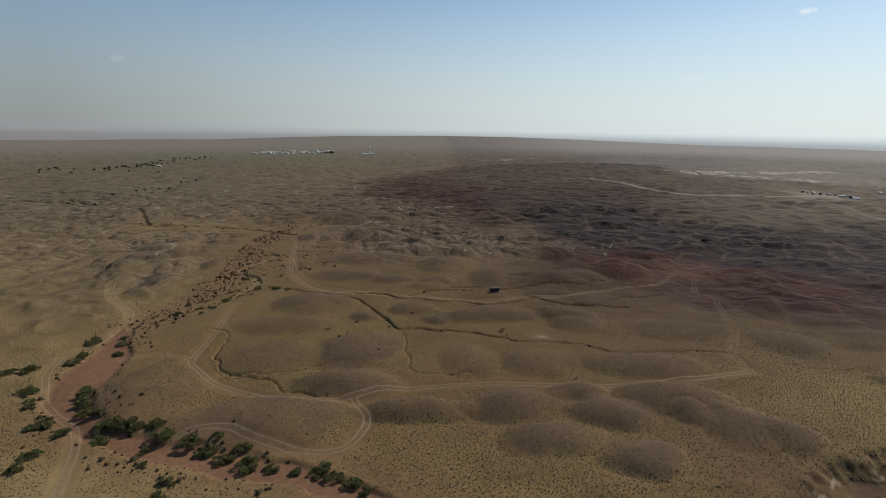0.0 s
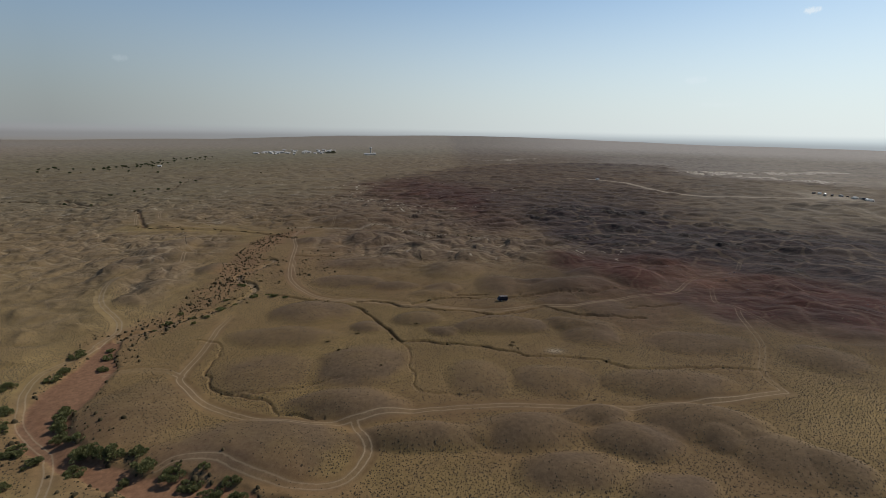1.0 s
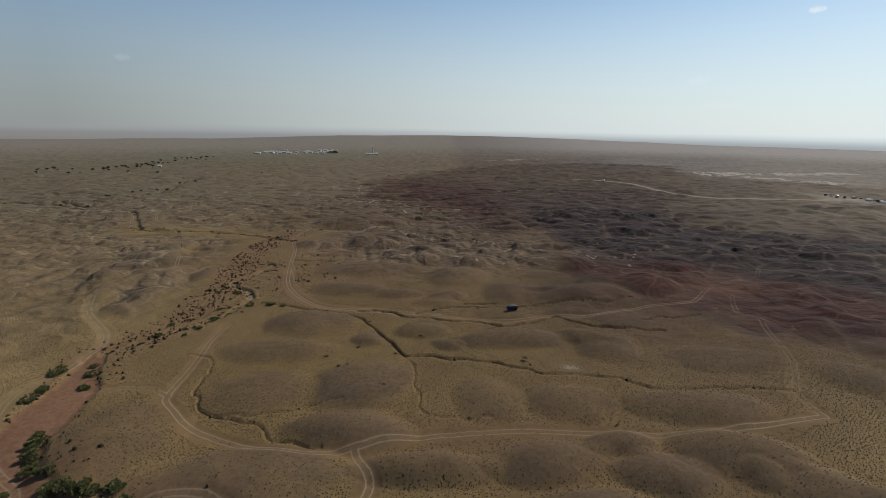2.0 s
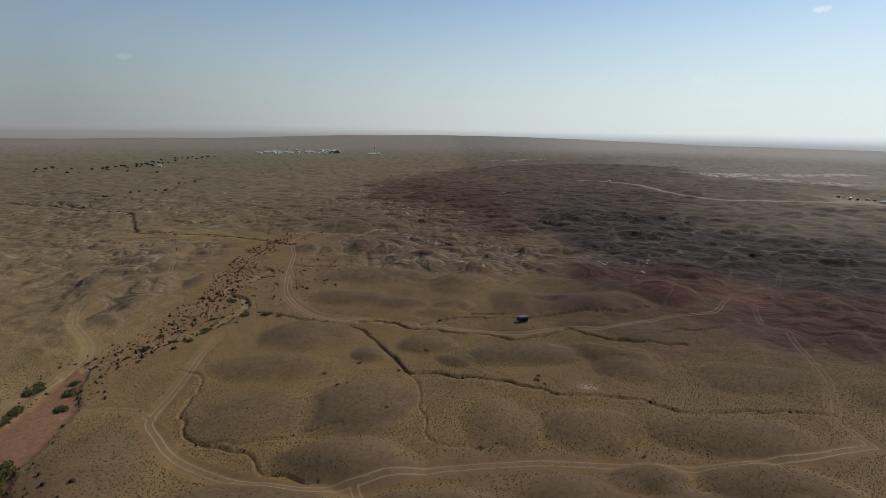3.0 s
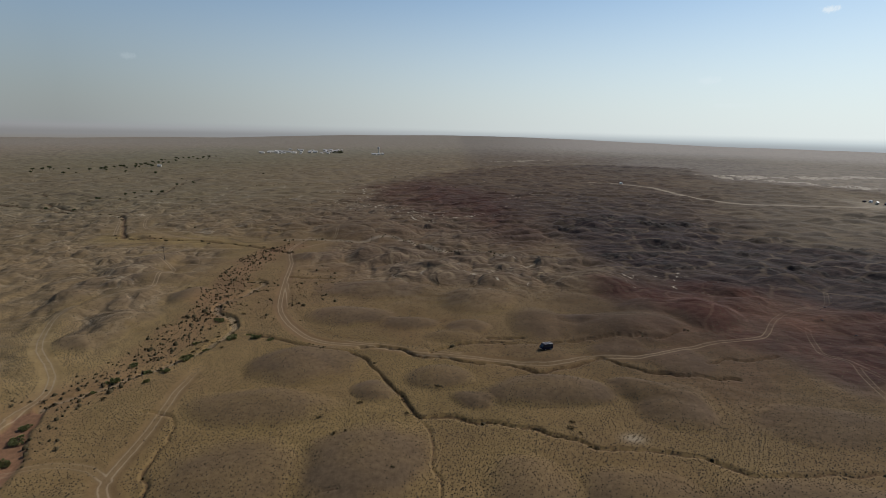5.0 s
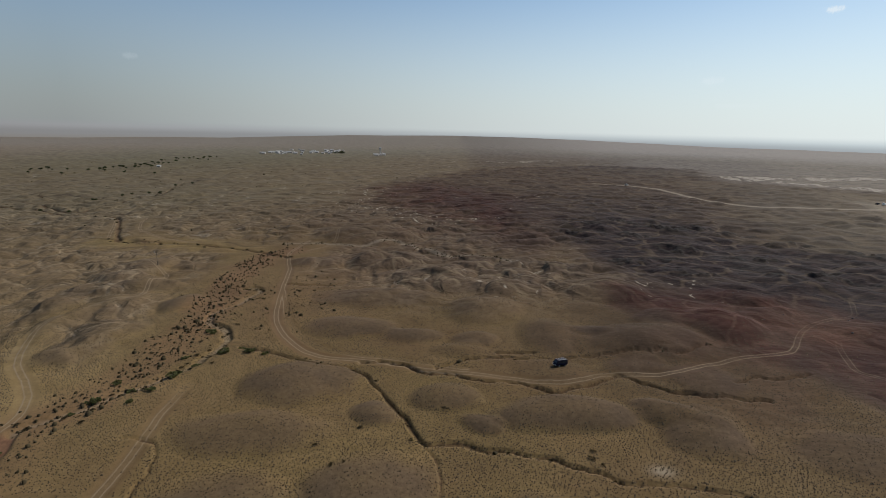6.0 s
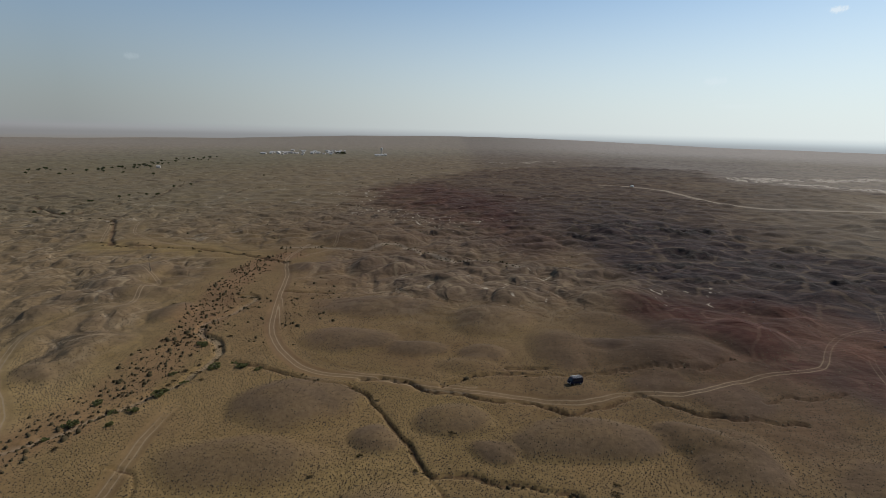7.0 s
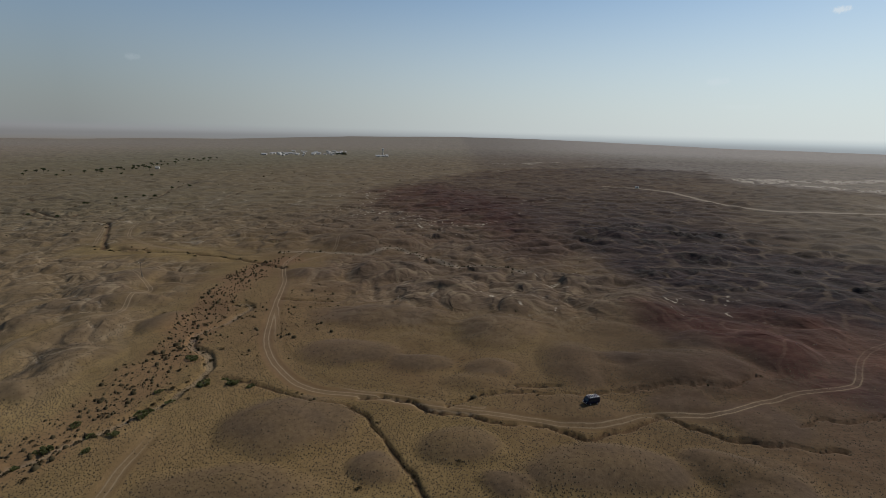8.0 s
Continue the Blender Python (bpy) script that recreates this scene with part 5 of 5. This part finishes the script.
tent = felt_tent("dusty white round felt tent with a brown door")
tent.matrix_basis = lean_on_ground(479, 536, 20)
copy_thing(tent, lean_on_ground(411, 503, 75))
copy_thing(tent, lean_on_ground(407, 480, 10))
for x, y, turn, kind in ((397, 540, 75, truck), (405, 525, 40, truck), (408, 517, 95, silver_van), (410, 511, 60, truck), (412, 496, 80, silver_van), (409, 489, 110, truck), (400, 536, 30, white_van), (408, 485, 70, white_van)):
    ob = copy_thing(kind, lean_on_ground(x, y, turn))
    tagged(ob, {truck: "dark-blue van with roof slats parked at the camp", silver_van: "silver van parked in the row at the camp", white_van: "white van parked in the row at the camp"}[kind], "van", "vehicles of the camp")
tagged(silver_van, group="vehicles of the camp")

def utility_pole(tall):
    """A wooden pole with a cross-arm, two insulators and a short stake at its foot."""
    top = tagged(new("utility_pole"), "lone grey wooden utility pole beside a track", "pole")
    bm = bmesh.new()
    rod(bm, (0, 0, -0.4), (0, 0, tall), 0.11, 0.08, 10)
    part("post", bm, BARK, top)
    bm = bmesh.new()
    box(bm, (-0.8, -0.06, tall - 0.5), (0.8, 0.06, tall - 0.36), 0.01, 1)
    part("cross_arm", bm, BARK, top)
    for x in (-0.7, 0.7):
        bm = bmesh.new()
        rod(bm, (x, 0, tall - 0.36), (x, 0, tall - 0.12), 0.05, 0.03, 8)
        part("insulator", bm, WHITE, top)
    bm = bmesh.new()
    rod(bm, (0.22, 0.05, -0.4), (0.17, 0.02, 1.8), 0.13, 0.12, 8)
    part("stub", bm, BARK, top)
    return top


utility_pole(7.0).matrix_basis = pose(-153, 294, height(-153, 294), 0, 0, 30)

# ---- the village ----
PLASTER = surface("whitewashed_plaster", (0.38, 0.345, 0.295), (0.50, 0.455, 0.39), 1, 0.85)
SHEET = surface("grey_roof_sheet", (0.30, 0.28, 0.26), (0.42, 0.40, 0.37), 1, 0.8)
WOOD = surface("painted_wood", (0.10, 0.13, 0.16), (0.16, 0.19, 0.22), 2, 0.7)


def house(w, d, h, rise, label):
    """A single-storey gabled house with door, windows and chimney."""
    top = tagged(new("house"), label, "house", "houses of the village")
    bm = bmesh.new()
    box(bm, (-w / 2, -d / 2, -0.6), (w / 2, d / 2, h))
    part("wall", bm, PLASTER, top)
    bm = bmesh.new()
    ow, od = w / 2 + 0.4, d / 2 + 0.5
    vs = [bm.verts.new(v) for v in ((-ow, -od, h), (ow, -od, h), (ow, od, h), (-ow, od, h), (-ow, 0, h + rise), (ow, 0, h + rise))]
    for f in ((0, 1, 5, 4), (2, 3, 4, 5), (1, 2, 5), (3, 0, 4), (3, 2, 1, 0)):
        bm.faces.new([vs[n] for n in f])
    roof = part("roof", bm, SHEET, top)
    bm = bmesh.new()
    box(bm, (w * 0.2, d * 0.1, h + rise * 0.4), (w * 0.2 + 0.6, d * 0.1 + 0.6, h + rise + 0.7))
    part("chimney", bm, PLASTER, roof)
    for n in range(3):
        x = -w * 0.33 + n * w * 0.33
        bm = bmesh.new()
        box(bm, (x - 0.55, -d / 2 - 0.05, 1.0 if n != 1 else 0.05), (x + 0.55, -d / 2 + 0.02, 2.2))
        part("window" if n != 1 else "door", bm, GLASS if n != 1 else WOOD, top)
    return top


kinds = [house(9, 6, 2.8, 1.8, "low whitewashed house with a grey gabled roof"), house(13, 7, 3.0, 2.0, "long whitewashed house with a grey gabled roof"), house(6, 5, 2.6, 1.4, "small whitewashed hut with a grey roof")]
rows = []
for _ in range(58):
    rows.append((rng.uniform(-575, -385), rng.uniform(1480, 1830)))
for _ in range(9):
    rows.append((rng.uniform(-248, -208), rng.uniform(1500, 1560)))
for n, (x, y) in enumerate(rows):
    m = pose(x, y, height(x, y), 0, 0, rng.choice((0, 90, 12, -8)) + rng.uniform(-6, 6))
    if n < 3:
        kinds[n].matrix_basis = m
    else:
        copy_thing(kinds[rng.randrange(3)], m)
for x, y in ((-530, 935),):
    tagged(copy_thing(kinds[2], pose(x, y, height(x, y), 0, 0, 15)), "small whitewashed hut alone among the trees")


def water_tower():
    top = tagged(new("water_tower"), "white water tower with a round tank beside the houses", "tower")
    bm = bmesh.new()
    bmesh.ops.create_cone(bm, cap_ends=True, segments=20, radius1=2.2, radius2=1.8, depth=16, matrix=Matrix.Translation((0, 0, 7.5)))
    part("shaft", bm, PLASTER, top)
    bm = bmesh.new()
    bmesh.ops.create_cone(bm, cap_ends=True, segments=20, radius1=3.6, radius2=3.6, depth=5, matrix=Matrix.Translation((0, 0, 18)))
    part("tank", bm, SHEET, top)
    bm = bmesh.new()
    bmesh.ops.create_cone(bm, cap_ends=True, segments=20, radius1=3.9, radius2=0.2, depth=2, matrix=Matrix.Translation((0, 0, 21.5)))
    part("roof", bm, SHEET, top)
    return top


water_tower().matrix_basis = pose(-228, 1560, height(-228, 1560))


# ---- thin clouds ----
def cloud(x, y, z, w, h, dense, seed):
    m, nt, out = mat_new("thin_cloud")
    k = Net(nt)
    n = nt.nodes.new("ShaderNodeVectorMath")
    n.operation = "LENGTH"
    nt.links.new(k.stretch(2 / w, 0, 2 / h), n.inputs[0])
    rag = k.noise(6 / w, 5, 0.65, None, 0.5)
    alpha = k.ramp(k.math("SUBTRACT", k.math("MULTIPLY", rag, 1.5), n.outputs["Value"]), 0.0, 0.6, 0.0, dense)
    em = nt.nodes.new("ShaderNodeEmission")
    em.inputs["Color"].default_value = (0.80, 0.86, 0.90, 1)
    clear = nt.nodes.new("ShaderNodeBsdfTransparent")
    mixer = nt.nodes.new("ShaderNodeMixShader")
    nt.links.new(alpha, mixer.inputs[0])
    nt.links.new(clear.outputs[0], mixer.inputs[1])
    nt.links.new(em.outputs[0], mixer.inputs[2])
    nt.links.new(mixer.outputs[0], out.inputs["Surface"])
    bm = bmesh.new()
    cols = []
    for a in range(9):
        u = -1 + a / 4
        cols.append([bm.verts.new((u * w / 2, -0.06 * w * u * u, v * h / 2)) for v in (-1, 0, 1)])
    for p, q in zip(cols, cols[1:]):
        for r in range(2):
            bm.faces.new((p[r], q[r], q[r + 1], p[r + 1]))
    ob = part("cloud", bm, m)
    ob.matrix_basis = pose(x, y, z, 0, 0, -math.degrees(math.atan2(x, y)))
    ob.visible_shadow = False
    return tagged(ob, "small thin white cloud in a pale sky", "cloud", kind="structure")


cloud(2437, 3581, 906, 178, 74, 0.70, 1)
cloud(1874, 3910, 483, 277, 101, 0.20, 2)
cloud(-2298, 3681, 536, 174, 79, 0.10, 3)
cloud(2032, 3829, 305, 497, 58, 0.10, 4)
